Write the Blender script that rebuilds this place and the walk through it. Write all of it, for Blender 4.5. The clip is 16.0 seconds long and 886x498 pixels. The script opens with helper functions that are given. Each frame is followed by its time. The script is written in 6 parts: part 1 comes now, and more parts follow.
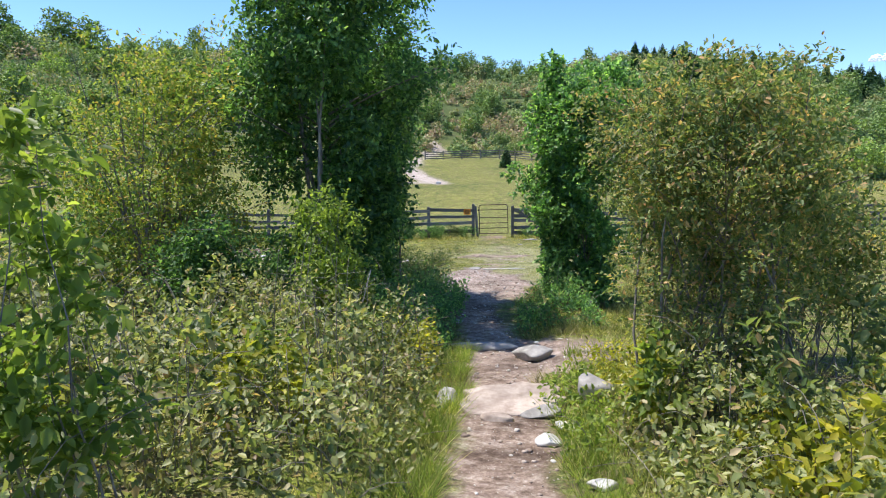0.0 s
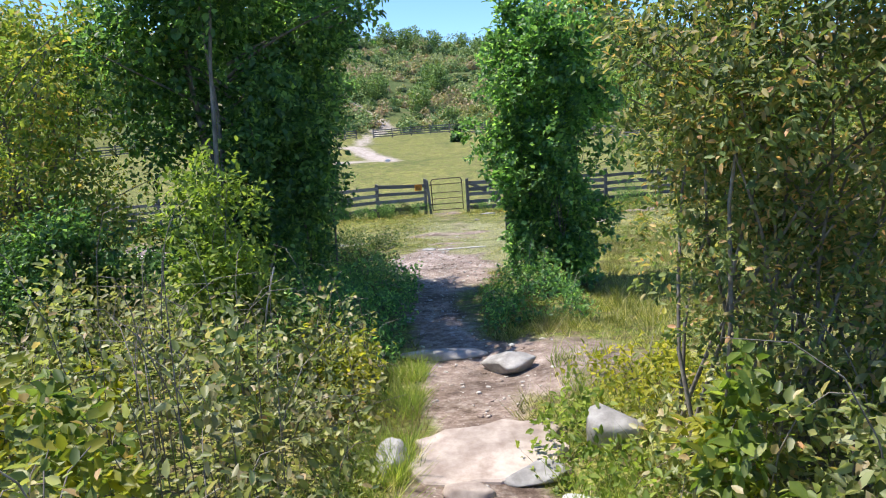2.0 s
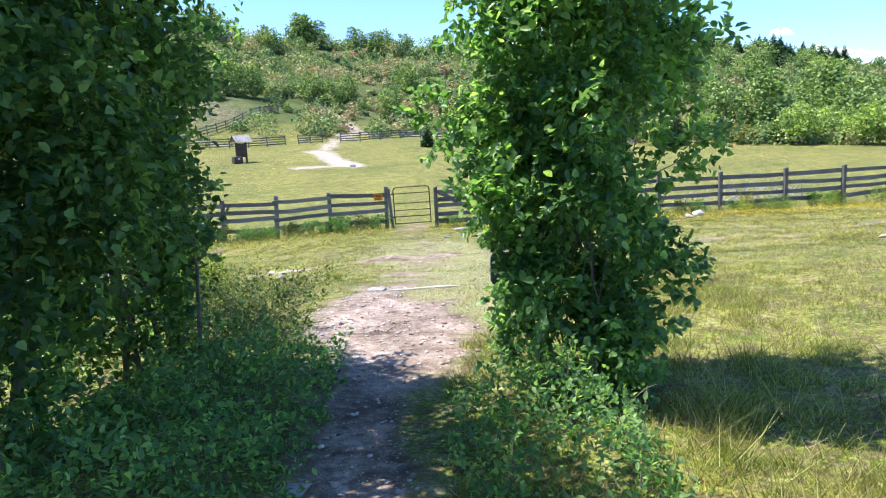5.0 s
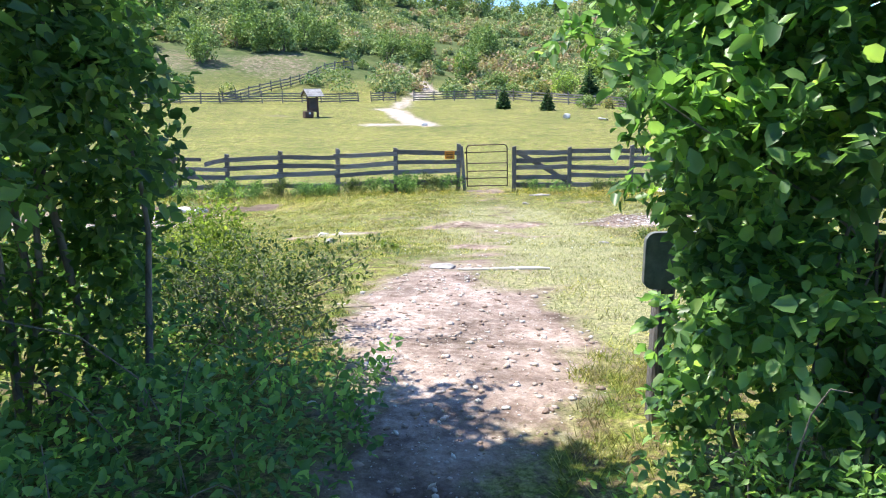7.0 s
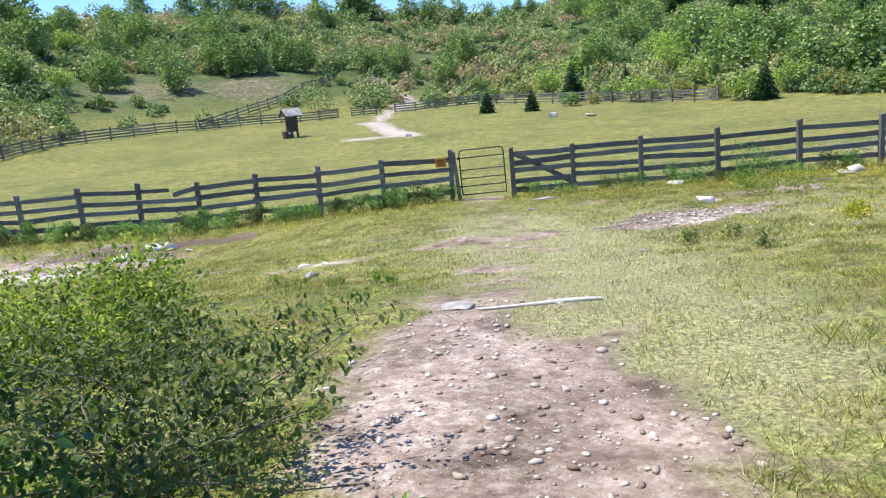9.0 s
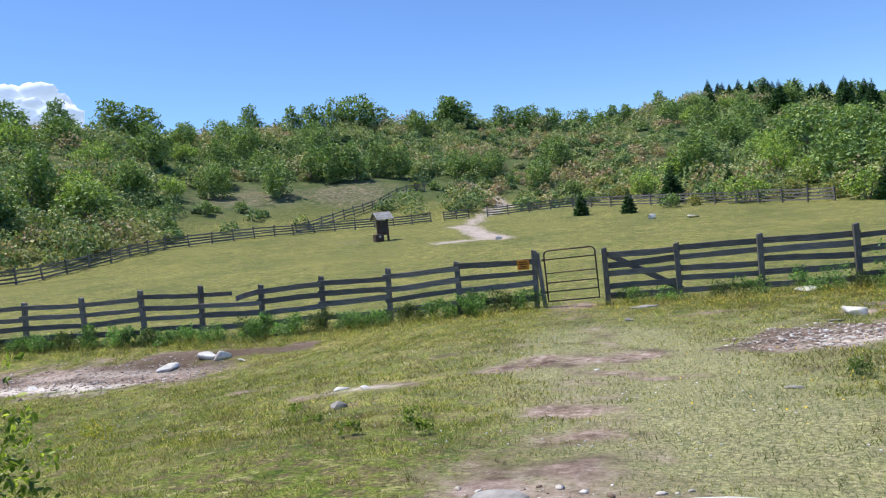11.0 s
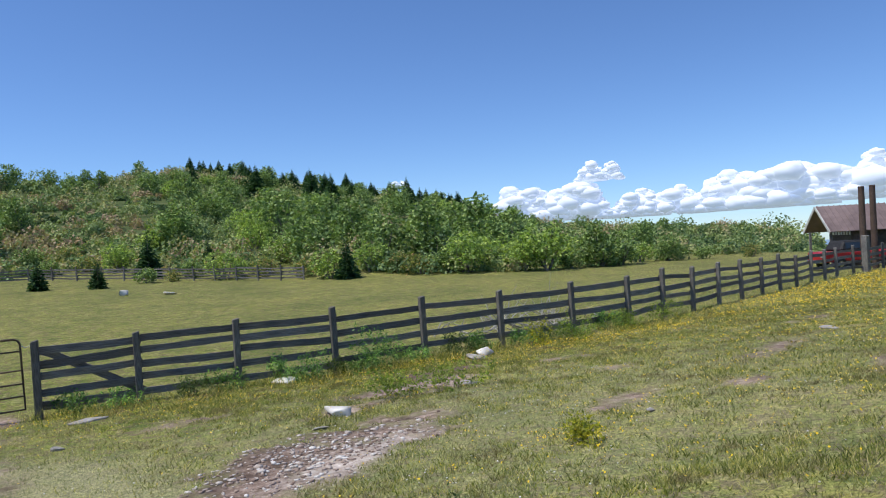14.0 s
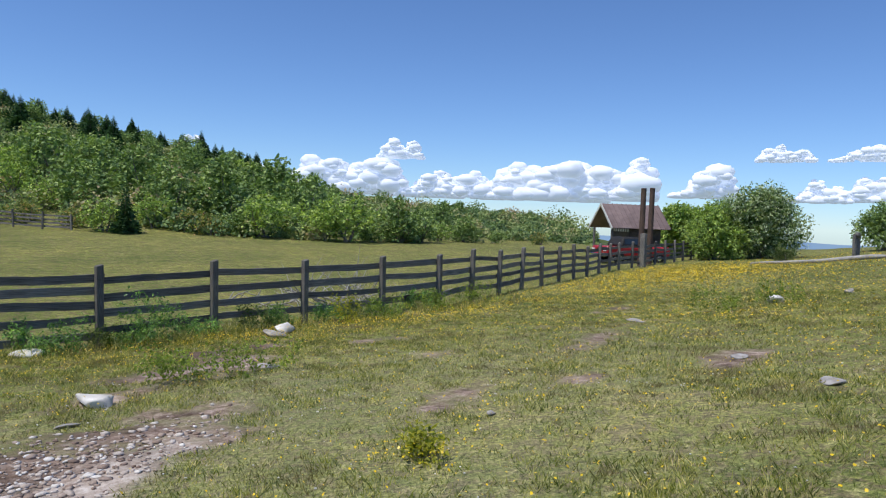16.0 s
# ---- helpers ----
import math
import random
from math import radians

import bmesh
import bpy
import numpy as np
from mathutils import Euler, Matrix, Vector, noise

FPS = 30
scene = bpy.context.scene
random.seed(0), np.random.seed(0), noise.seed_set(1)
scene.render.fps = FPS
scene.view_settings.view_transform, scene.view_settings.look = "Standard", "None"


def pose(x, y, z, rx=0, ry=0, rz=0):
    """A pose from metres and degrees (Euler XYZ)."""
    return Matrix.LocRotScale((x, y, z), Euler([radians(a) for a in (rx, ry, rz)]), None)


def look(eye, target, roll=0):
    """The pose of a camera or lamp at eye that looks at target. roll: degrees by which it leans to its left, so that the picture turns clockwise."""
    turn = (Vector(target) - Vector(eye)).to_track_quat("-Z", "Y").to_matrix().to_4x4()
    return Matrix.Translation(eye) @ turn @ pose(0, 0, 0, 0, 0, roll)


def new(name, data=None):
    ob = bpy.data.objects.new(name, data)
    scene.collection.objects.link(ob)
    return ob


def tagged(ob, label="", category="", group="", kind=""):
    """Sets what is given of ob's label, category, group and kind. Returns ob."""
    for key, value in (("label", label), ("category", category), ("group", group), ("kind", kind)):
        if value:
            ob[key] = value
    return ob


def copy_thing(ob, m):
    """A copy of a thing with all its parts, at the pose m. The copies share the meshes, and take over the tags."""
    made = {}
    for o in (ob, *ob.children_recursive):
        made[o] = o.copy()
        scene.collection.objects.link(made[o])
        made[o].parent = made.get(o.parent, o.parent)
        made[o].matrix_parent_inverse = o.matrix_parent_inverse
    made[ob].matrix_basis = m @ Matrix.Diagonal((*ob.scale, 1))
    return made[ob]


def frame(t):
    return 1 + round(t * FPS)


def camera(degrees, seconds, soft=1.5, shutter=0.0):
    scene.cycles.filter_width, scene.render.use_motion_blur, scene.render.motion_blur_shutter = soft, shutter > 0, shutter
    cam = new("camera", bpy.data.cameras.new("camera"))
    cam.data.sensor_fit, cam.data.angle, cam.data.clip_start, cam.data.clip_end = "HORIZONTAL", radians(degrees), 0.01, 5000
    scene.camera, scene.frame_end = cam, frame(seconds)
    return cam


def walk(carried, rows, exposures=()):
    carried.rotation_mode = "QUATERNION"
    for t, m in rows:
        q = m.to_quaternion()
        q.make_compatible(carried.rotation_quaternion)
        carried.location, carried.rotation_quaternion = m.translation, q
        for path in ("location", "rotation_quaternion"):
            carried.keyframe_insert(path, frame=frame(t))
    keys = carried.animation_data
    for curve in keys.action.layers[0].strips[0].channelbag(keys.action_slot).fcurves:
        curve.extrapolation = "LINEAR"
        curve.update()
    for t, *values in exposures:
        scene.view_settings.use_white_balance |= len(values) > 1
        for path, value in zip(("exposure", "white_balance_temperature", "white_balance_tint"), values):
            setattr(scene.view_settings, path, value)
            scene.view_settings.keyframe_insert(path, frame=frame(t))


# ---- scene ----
cam = camera(64.0, 16.0, soft=1.1)
PATH = [
    (0, (2.589, 0.104, 6.304), (2.419, 2.073, 5.998), -0.5),
    (0.5, (2.546, 0.698, 6.268), (2.347, 2.661, 5.94), -2.2),
    (1, (2.39, 1.274, 6.214), (2.264, 3.238, 5.857), -3.3),
    (1.5, (2.456, 1.716, 6.089), (2.453, 3.679, 5.707), -2.5),
    (2, (2.56, 2.261, 5.977), (2.512, 4.226, 5.607), -3.2),
    (2.5, (2.75, 2.768, 5.97), (2.683, 4.728, 5.576), -1.1),
    (3, (2.773, 3.39, 5.903), (2.676, 5.352, 5.525), -2.1),
    (3.5, (2.809, 4.067, 5.846), (2.7, 6.033, 5.498), -1.0),
    (5.8, (2.716, 7.82, 5.51), (2.819, 9.783, 5.137), -2.4),
    (6, (2.726, 8.078, 5.465), (2.811, 10.026, 5.021), -1.3),
    (6.5, (2.663, 8.551, 5.28), (2.72, 10.454, 4.668), 0.2),
    (7, (2.543, 9.07, 5.217), (2.386, 11.013, 4.77), -0.3),
    (7.5, (2.336, 9.604, 5.248), (1.955, 11.533, 4.882), -2.7),
    (8, (2.348, 10.088, 5.201), (2.016, 12.015, 4.78), -0.8),
    (8.5, (2.268, 10.507, 5.093), (1.964, 12.451, 4.732), -2.4),
    (8.7, (2.223, 10.709, 5.048), (2.088, 12.657, 4.616), -4.9),
    (10.8, (2.39, 13.175, 4.684), (2.12, 15.152, 4.55), -5.4),
    (11, (2.405, 13.357, 4.691), (2.027, 15.318, 4.582), -5.3),
    (11.5, (2.525, 13.832, 4.722), (1.941, 15.744, 4.644), -5.3),
    (12, (2.601, 14.345, 4.684), (2.03, 16.259, 4.565), -5.7),
    (12.5, (2.744, 14.866, 4.705), (2.357, 16.822, 4.553), -5.6),
    (13, (2.899, 15.295, 4.698), (2.783, 17.287, 4.56), -4.3),
    (13.5, (2.942, 15.788, 4.682), (3.263, 17.76, 4.605), -3.2),
    (14, (3.144, 16.308, 4.694), (4.132, 18.047, 4.688), -3.2),
    (14.5, (3.322, 16.79, 4.752), (4.825, 18.11, 4.764), -1.8),
    (15, (3.552, 17.109, 4.689), (5.173, 18.28, 4.663), 0.5),
    (15.5, (3.754, 17.428, 4.644), (5.366, 18.61, 4.579), 1.5),
    (16, (3.792, 17.802, 4.61), (5.228, 19.19, 4.519), 2.1),
]
walk(cam, [(t, look(eye, target, roll)) for t, eye, target, roll in PATH], exposures=[(0, 0.66), (2.5, 0.84), (6, 1.22), (7.2, 1.25), (8.5, 1.0), (11, 0.34), (12.5, 0.25), (14.5, -0.04), (16, -0.08)])

# ---- world and sun ----
SUN = Vector((-0.66, 0.14, 1.45)).normalized()
world = bpy.data.worlds.new("world")
scene.world = world
world.use_nodes = True
_n = world.node_tree.nodes
_l = world.node_tree.links
_sky = _n.new("ShaderNodeTexSky")
_sky.sky_type = 'NISHITA'
_sky.sun_disc = False
_sky.sun_elevation = math.asin(SUN.z)
_sky.sun_rotation = math.atan2(SUN.x, SUN.y)
_sky.altitude = 1500
_sky.air_density = 1.0
_sky.dust_density = 0.1
_sky.ozone_density = 2.5
_n["Background"].inputs["Strength"].default_value = 0.117
_tint = _n.new("ShaderNodeMix")
_tint.data_type, _tint.blend_type = 'RGBA', 'MULTIPLY'
_tint.inputs[0].default_value = 1.0
_tint.inputs[7].default_value = (0.74, 0.94, 1.24, 1)
_l.new(_sky.outputs[0], _tint.inputs[6])
_l.new(_tint.outputs[2], _n["Background"].inputs["Color"])
sun = new("sun", bpy.data.lights.new("sun", 'SUN'))
sun.data.energy = 4.0
sun.data.angle = radians(0.53)
sun.data.color = (1.0, 0.955, 0.88)
sun.matrix_basis = look(SUN * 60, (0, 0, 0))


# ---- materials ----
def nodes(name, rough=0.8, spec=0.3, metal=0.0):
    m = bpy.data.materials.new(name)
    m.use_nodes = True
    b = m.node_tree.nodes["Principled BSDF"]
    b.inputs["Roughness"].default_value = rough
    b.inputs["Specular IOR Level"].default_value = spec
    b.inputs["Metallic"].default_value = metal
    return m, m.node_tree.nodes, m.node_tree.links, b


def ramp_node(N, stops, interp='LINEAR'):
    r = N.new("ShaderNodeValToRGB")
    r.color_ramp.interpolation = interp
    e = r.color_ramp.elements
    while len(e) < len(stops):
        e.new(0.5)
    for i, (p, c) in enumerate(stops):
        e[i].position = p
        e[i].color = (*c, 1)
    return r


def noise_node(N, L, scale, detail=4.0, rough=0.55, coord=None):
    t = N.new("ShaderNodeTexNoise")
    t.inputs["Scale"].default_value = scale
    t.inputs["Detail"].default_value = detail
    t.inputs["Roughness"].default_value = rough
    if coord is not None:
        L.new(coord, t.inputs["Vector"])
    return t


def mix_node(N, L, fac, a, b, mode='MIX'):
    m = N.new("ShaderNodeMix")
    m.data_type = 'RGBA'
    m.blend_type = mode
    for sock, v in ((m.inputs[0], fac), (m.inputs[6], a), (m.inputs[7], b)):
        if isinstance(v, (int, float)):
            sock.default_value = v
        elif isinstance(v, tuple):
            sock.default_value = (*v, 1)
        else:
            L.new(v, sock)
    return m.outputs[2]


def bump(N, L, b, height, strength=0.5, dist=0.02):
    k = N.new("ShaderNodeBump")
    k.inputs["Strength"].default_value = strength
    k.inputs["Distance"].default_value = dist
    L.new(height, k.inputs["Height"])
    L.new(k.outputs[0], b.inputs["Normal"])


def leaf_mat(name, stops, trans=0.3, rough=0.45, spec=0.35, per="island", gain=1.4, brown=0.0):
    """Foliage: a colour from the ramp for each leaf, with light shining through it."""
    m, N, L, b = nodes(name, rough, spec)
    if per == "island":
        g = N.new("ShaderNodeNewGeometry")
        rnd = g.outputs["Random Per Island"]
    else:
        a = N.new("ShaderNodeAttribute")
        a.attribute_name = "tint"
        rnd = a.outputs["Fac"]
    trans = min(0.55, trans + 0.16)
    r = ramp_node(N, [(p, tuple(gain * v for v in c)) for p, c in stops])
    L.new(rnd, r.inputs[0])
    tc = N.new("ShaderNodeTexCoord")
    nz = noise_node(N, L, 2.3, 4, 0.65, tc.outputs["Object"])
    br = ramp_node(N, [(0.32, (0.5, 0.55, 0.5)), (0.5, (0.95, 0.97, 0.92)), (0.7, (1.5, 1.4, 1.3))])
    L.new(nz.outputs["Fac"], br.inputs[0])
    col = mix_node(N, L, 1.0, r.outputs[0], br.outputs[0], 'MULTIPLY')
    if brown:
        n2 = noise_node(N, L, 1.3, 5, 0.7, tc.outputs["Object"])
        r2 = ramp_node(N, [(0.5, (0, 0, 0)), (0.62, (brown, brown, brown))])
        L.new(n2.outputs["Fac"], r2.inputs[0])
        col = mix_node(N, L, r2.outputs[0], col, (0.2, 0.15, 0.095))
    L.new(col, b.inputs["Base Color"])
    t = N.new("ShaderNodeBsdfTranslucent")
    warm = mix_node(N, L, 1.0, col, (1.4, 1.5, 0.72), 'MULTIPLY')
    L.new(warm, t.inputs["Color"])
    s = N.new("ShaderNodeMixShader")
    s.inputs[0].default_value = trans
    L.new(b.outputs[0], s.inputs[1])
    L.new(t.outputs[0], s.inputs[2])
    L.new(s.outputs[0], N["Material Output"].inputs["Surface"])
    return m


def simple_mat(name, c1, c2, scale=8.0, rough=0.8, spec=0.3, metal=0.0, bumps=0.4, stretch=(1, 1, 1), vary=0.0):
    m, N, L, b = nodes(name, rough, spec, metal)
    tc = N.new("ShaderNodeTexCoord")
    mp = N.new("ShaderNodeMapping")
    mp.inputs["Scale"].default_value = stretch
    L.new(tc.outputs["Object"], mp.inputs["Vector"])
    n1 = noise_node(N, L, scale, 6, 0.65, mp.outputs[0])
    n2 = noise_node(N, L, scale * 0.17, 3, 0.5, tc.outputs["Object"])
    r = ramp_node(N, [(0.32, c1), (0.68, c2)])
    L.new(n1.outputs["Fac"], r.inputs[0])
    r2 = ramp_node(N, [(0.35, (0.75, 0.75, 0.75)), (0.65, (1.15, 1.15, 1.15))])
    L.new(n2.outputs["Fac"], r2.inputs[0])
    col = mix_node(N, L, 1.0, r.outputs[0], r2.outputs[0], 'MULTIPLY')
    if vary:
        oi = N.new("ShaderNodeObjectInfo")
        r3 = ramp_node(N, [(0, (1 - vary,) * 3), (1, (1 + vary,) * 3)])
        L.new(oi.outputs["Random"], r3.inputs[0])
        col = mix_node(N, L, 1.0, col, r3.outputs[0], 'MULTIPLY')
    L.new(col, b.inputs["Base Color"])
    if bumps:
        bump(N, L, b, n1.outputs["Fac"], bumps, 0.01)
    return m


M_TREE = leaf_mat("dark_leaf", [(0, (0.03, 0.062, 0.026)), (0.55, (0.06, 0.112, 0.042)), (0.9, (0.115, 0.185, 0.065)), (1, (0.19, 0.265, 0.09))], 0.39, 0.4, 0.45, gain=2.1)
M_COLUMN = leaf_mat("glossy_leaf", [(0, (0.036, 0.074, 0.032)), (0.55, (0.07, 0.13, 0.05)), (0.9, (0.13, 0.205, 0.072)), (1, (0.21, 0.29, 0.1))], 0.39, 0.38, 0.5, gain=2.45)
M_RED = leaf_mat("reddish_leaf", [(0, (0.05, 0.075, 0.027)), (0.5, (0.11, 0.135, 0.05)), (0.75, (0.17, 0.165, 0.07)), (0.92, (0.25, 0.185, 0.09)), (1, (0.34, 0.18, 0.1))], 0.3, 0.5, gain=2.1)
M_YELLOW = leaf_mat("yellowish_leaf", [(0, (0.07, 0.11, 0.025)), (0.5, (0.15, 0.19, 0.045)), (0.85, (0.26, 0.25, 0.06)), (1, (0.34, 0.2, 0.07))], 0.3, 0.5, gain=1.75)
M_BRAMBLE = leaf_mat("bramble_leaf", [(0, (0.055, 0.078, 0.03)), (0.3, (0.13, 0.15, 0.052)), (0.55, (0.215, 0.215, 0.085)), (0.75, (0.26, 0.27, 0.13)), (0.88, (0.33, 0.31, 0.2)), (1, (0.3, 0.19, 0.1))], 0.28, 0.45, 0.4, gain=1.8, brown=0.55)
M_BRIGHT = leaf_mat("bright_leaf", [(0, (0.1, 0.15, 0.035)), (0.6, (0.2, 0.26, 0.055)), (1, (0.32, 0.37, 0.09))], 0.36, 0.45, gain=1.2)
M_GOLD = leaf_mat("golden_leaf", [(0, (0.13, 0.16, 0.03)), (0.6, (0.3, 0.28, 0.04)), (1, (0.42, 0.36, 0.06))], 0.35, 0.45)
M_SCRUB = leaf_mat("scrub_leaf", [(0, (0.04, 0.07, 0.025)), (0.6, (0.09, 0.13, 0.045)), (1, (0.16, 0.17, 0.07))], 0.22, 0.6)
M_HILL = leaf_mat("hill_leaf", [(0, (0.05, 0.08, 0.038)), (0.35, (0.1, 0.145, 0.056)), (0.6, (0.16, 0.19, 0.075)), (0.82, (0.21, 0.2, 0.1)), (1, (0.22, 0.16, 0.105))], 0.02, 0.6, 0.2, "tint", gain=2.0)
M_FAR_A = leaf_mat("far_tree_leaf", [(0, (0.055, 0.092, 0.032)), (0.6, (0.118, 0.168, 0.054)), (1, (0.2, 0.25, 0.088))], 0.04, 0.55, 0.25, gain=2.0)
M_FAR_B = leaf_mat("far_bright_leaf", [(0, (0.095, 0.145, 0.045)), (0.6, (0.185, 0.25, 0.065)), (1, (0.29, 0.34, 0.1))], 0.12, 0.55, 0.25, gain=1.8)
M_SILVER = leaf_mat("silver_leaf", [(0, (0.05, 0.09, 0.03)), (0.45, (0.12, 0.17, 0.07)), (0.75, (0.3, 0.34, 0.23)), (1, (0.55, 0.58, 0.48))], 0.25, 0.5, 0.3, gain=1.5)
M_CONIFER = leaf_mat("needle", [(0, (0.018, 0.045, 0.02)), (1, (0.06, 0.115, 0.045))], 0.1, 0.6, 0.2)
M_BARK = simple_mat("bark", (0.13, 0.11, 0.09), (0.33, 0.3, 0.265), 30, 0.9, 0.2, 0, 0.6, (1, 1, 0.25))
M_TWIG = simple_mat("dry_twig", (0.16, 0.13, 0.1), (0.34, 0.3, 0.25), 30, 0.9, 0.2, 0, 0.3)
M_WOOD = simple_mat("weathered_board", (0.075, 0.068, 0.062), (0.33, 0.305, 0.28), 7, 0.85, 0.25, 0, 0.8, (0.6, 14, 14), 0.3)
M_POST = simple_mat("weathered_post", (0.07, 0.062, 0.055), (0.34, 0.32, 0.29), 7, 0.85, 0.25, 0, 0.8, (14, 14, 0.7), 0.25)
M_ROCK = simple_mat("pale_rock", (0.55, 0.52, 0.48), (0.82, 0.79, 0.74), 6, 0.85, 0.3, 0, 0.8)
M_GREYROCK = simple_mat("grey_rock", (0.26, 0.24, 0.225), (0.5, 0.47, 0.44), 9, 0.85, 0.3, 0, 0.9)
M_SLAB = simple_mat("pink_slab", (0.33, 0.25, 0.205), (0.58, 0.48, 0.41), 9, 0.9, 0.3, 0, 0.3)
M_TUBE = simple_mat("dark_steel_tube", (0.06, 0.045, 0.035), (0.16, 0.12, 0.09), 25, 0.55, 0.4, 0.6, 0.2)
M_ROOF = simple_mat("brown_metal_roof", (0.2, 0.145, 0.135), (0.27, 0.2, 0.185), 3, 0.5, 0.4, 0.0, 0.15)
M_SIDING = simple_mat("dark_siding", (0.06, 0.05, 0.045), (0.12, 0.1, 0.09), 6, 0.8)
M_WHITE = simple_mat("white_paint", (0.6, 0.6, 0.58), (0.75, 0.75, 0.72), 6, 0.6, 0.4)
M_RED_PAINT = simple_mat("red_car_paint", (0.42, 0.02, 0.025), (0.5, 0.03, 0.035), 3, 0.3, 0.5, 0, 0)
M_BLACK = simple_mat("black_rubber", (0.015, 0.015, 0.016), (0.04, 0.04, 0.04), 20, 0.7, 0.3, 0, 0.2)
M_GLASS = simple_mat("dark_glass", (0.02, 0.025, 0.03), (0.03, 0.035, 0.04), 3, 0.08, 0.6, 0, 0)
M_CHROME = simple_mat("bright_metal", (0.6, 0.6, 0.6), (0.7, 0.7, 0.7), 10, 0.25, 0.5, 1.0, 0)
M_ORANGE = simple_mat("orange_sign", (0.75, 0.25, 0.02), (0.85, 0.32, 0.03), 10, 0.5, 0.4, 0, 0)
M_INK = simple_mat("sign_ink", (0.05, 0.03, 0.02), (0.08, 0.05, 0.03), 10, 0.6)
M_POLE = simple_mat("dark_brown_pole", (0.07, 0.045, 0.035), (0.14, 0.095, 0.075), 12, 0.8, 0.3, 0, 0.4, (8, 8, 0.6))
M_SIGN = simple_mat("dark_sign_back", (0.11, 0.125, 0.115), (0.24, 0.25, 0.23), 14, 0.6, 0.4, 0, 0.3)
M_SHINGLE = simple_mat("grey_shingle", (0.28, 0.27, 0.26), (0.45, 0.43, 0.41), 12, 0.85, 0.3, 0, 0.4, (1, 1, 1), 0.15)
M_GRASS = leaf_mat("grass_blade", [(0, (0.055, 0.075, 0.02)), (0.3, (0.118, 0.14, 0.03)), (0.6, (0.22, 0.225, 0.05)), (0.8, (0.335, 0.295, 0.115)), (1, (0.52, 0.46, 0.27))], 0.24, 0.55, 0.25, gain=1.45, brown=0.75)
M_STRAW = leaf_mat("straw_blade", [(0, (0.17, 0.185, 0.085)), (0.5, (0.31, 0.3, 0.18)), (1, (0.5, 0.465, 0.33))], 0.2, 0.6, 0.2, gain=1.2)
M_FLOWER = simple_mat("buttercup", (0.75, 0.5, 0.01), (0.85, 0.62, 0.02), 5, 0.4, 0.4, 0, 0)
M_DEAD = simple_mat("dead_wood", (0.3, 0.28, 0.26), (0.5, 0.47, 0.44), 14, 0.9, 0.2, 0, 0.5)


def rubble_mat():
    """Loose stones, each of its own tone from red-brown to nearly white."""
    m, N, L, b = nodes("gravel", 0.9, 0.3)
    g = N.new("ShaderNodeNewGeometry")
    r = ramp_node(N, [(0, (0.22, 0.155, 0.12)), (0.3, (0.37, 0.28, 0.225)), (0.6, (0.5, 0.42, 0.36)), (0.85, (0.63, 0.57, 0.51)), (1, (0.78, 0.75, 0.7))])
    L.new(g.outputs["Random Per Island"], r.inputs[0])
    tc = N.new("ShaderNodeTexCoord")
    nz = noise_node(N, L, 60, 5, 0.7, tc.outputs["Object"])
    t = ramp_node(N, [(0.35, (0.8, 0.8, 0.8)), (0.65, (1.12, 1.12, 1.12))])
    L.new(nz.outputs["Fac"], t.inputs[0])
    L.new(mix_node(N, L, 1.0, r.outputs[0], t.outputs[0], 'MULTIPLY'), b.inputs["Base Color"])
    bump(N, L, b, nz.outputs["Fac"], 0.4, 0.01)
    return m


M_GRAVEL = rubble_mat()
M_VERGE = leaf_mat("verge_blade", [(0, (0.1, 0.15, 0.03)), (0.5, (0.19, 0.25, 0.05)), (0.85, (0.29, 0.33, 0.09)), (1, (0.42, 0.38, 0.18))], 0.34, 0.5, 0.3, gain=1.25)
M_CLOVER = simple_mat("pale_petal", (0.7, 0.69, 0.62), (0.82, 0.81, 0.76), 5, 0.5, 0.3, 0, 0)


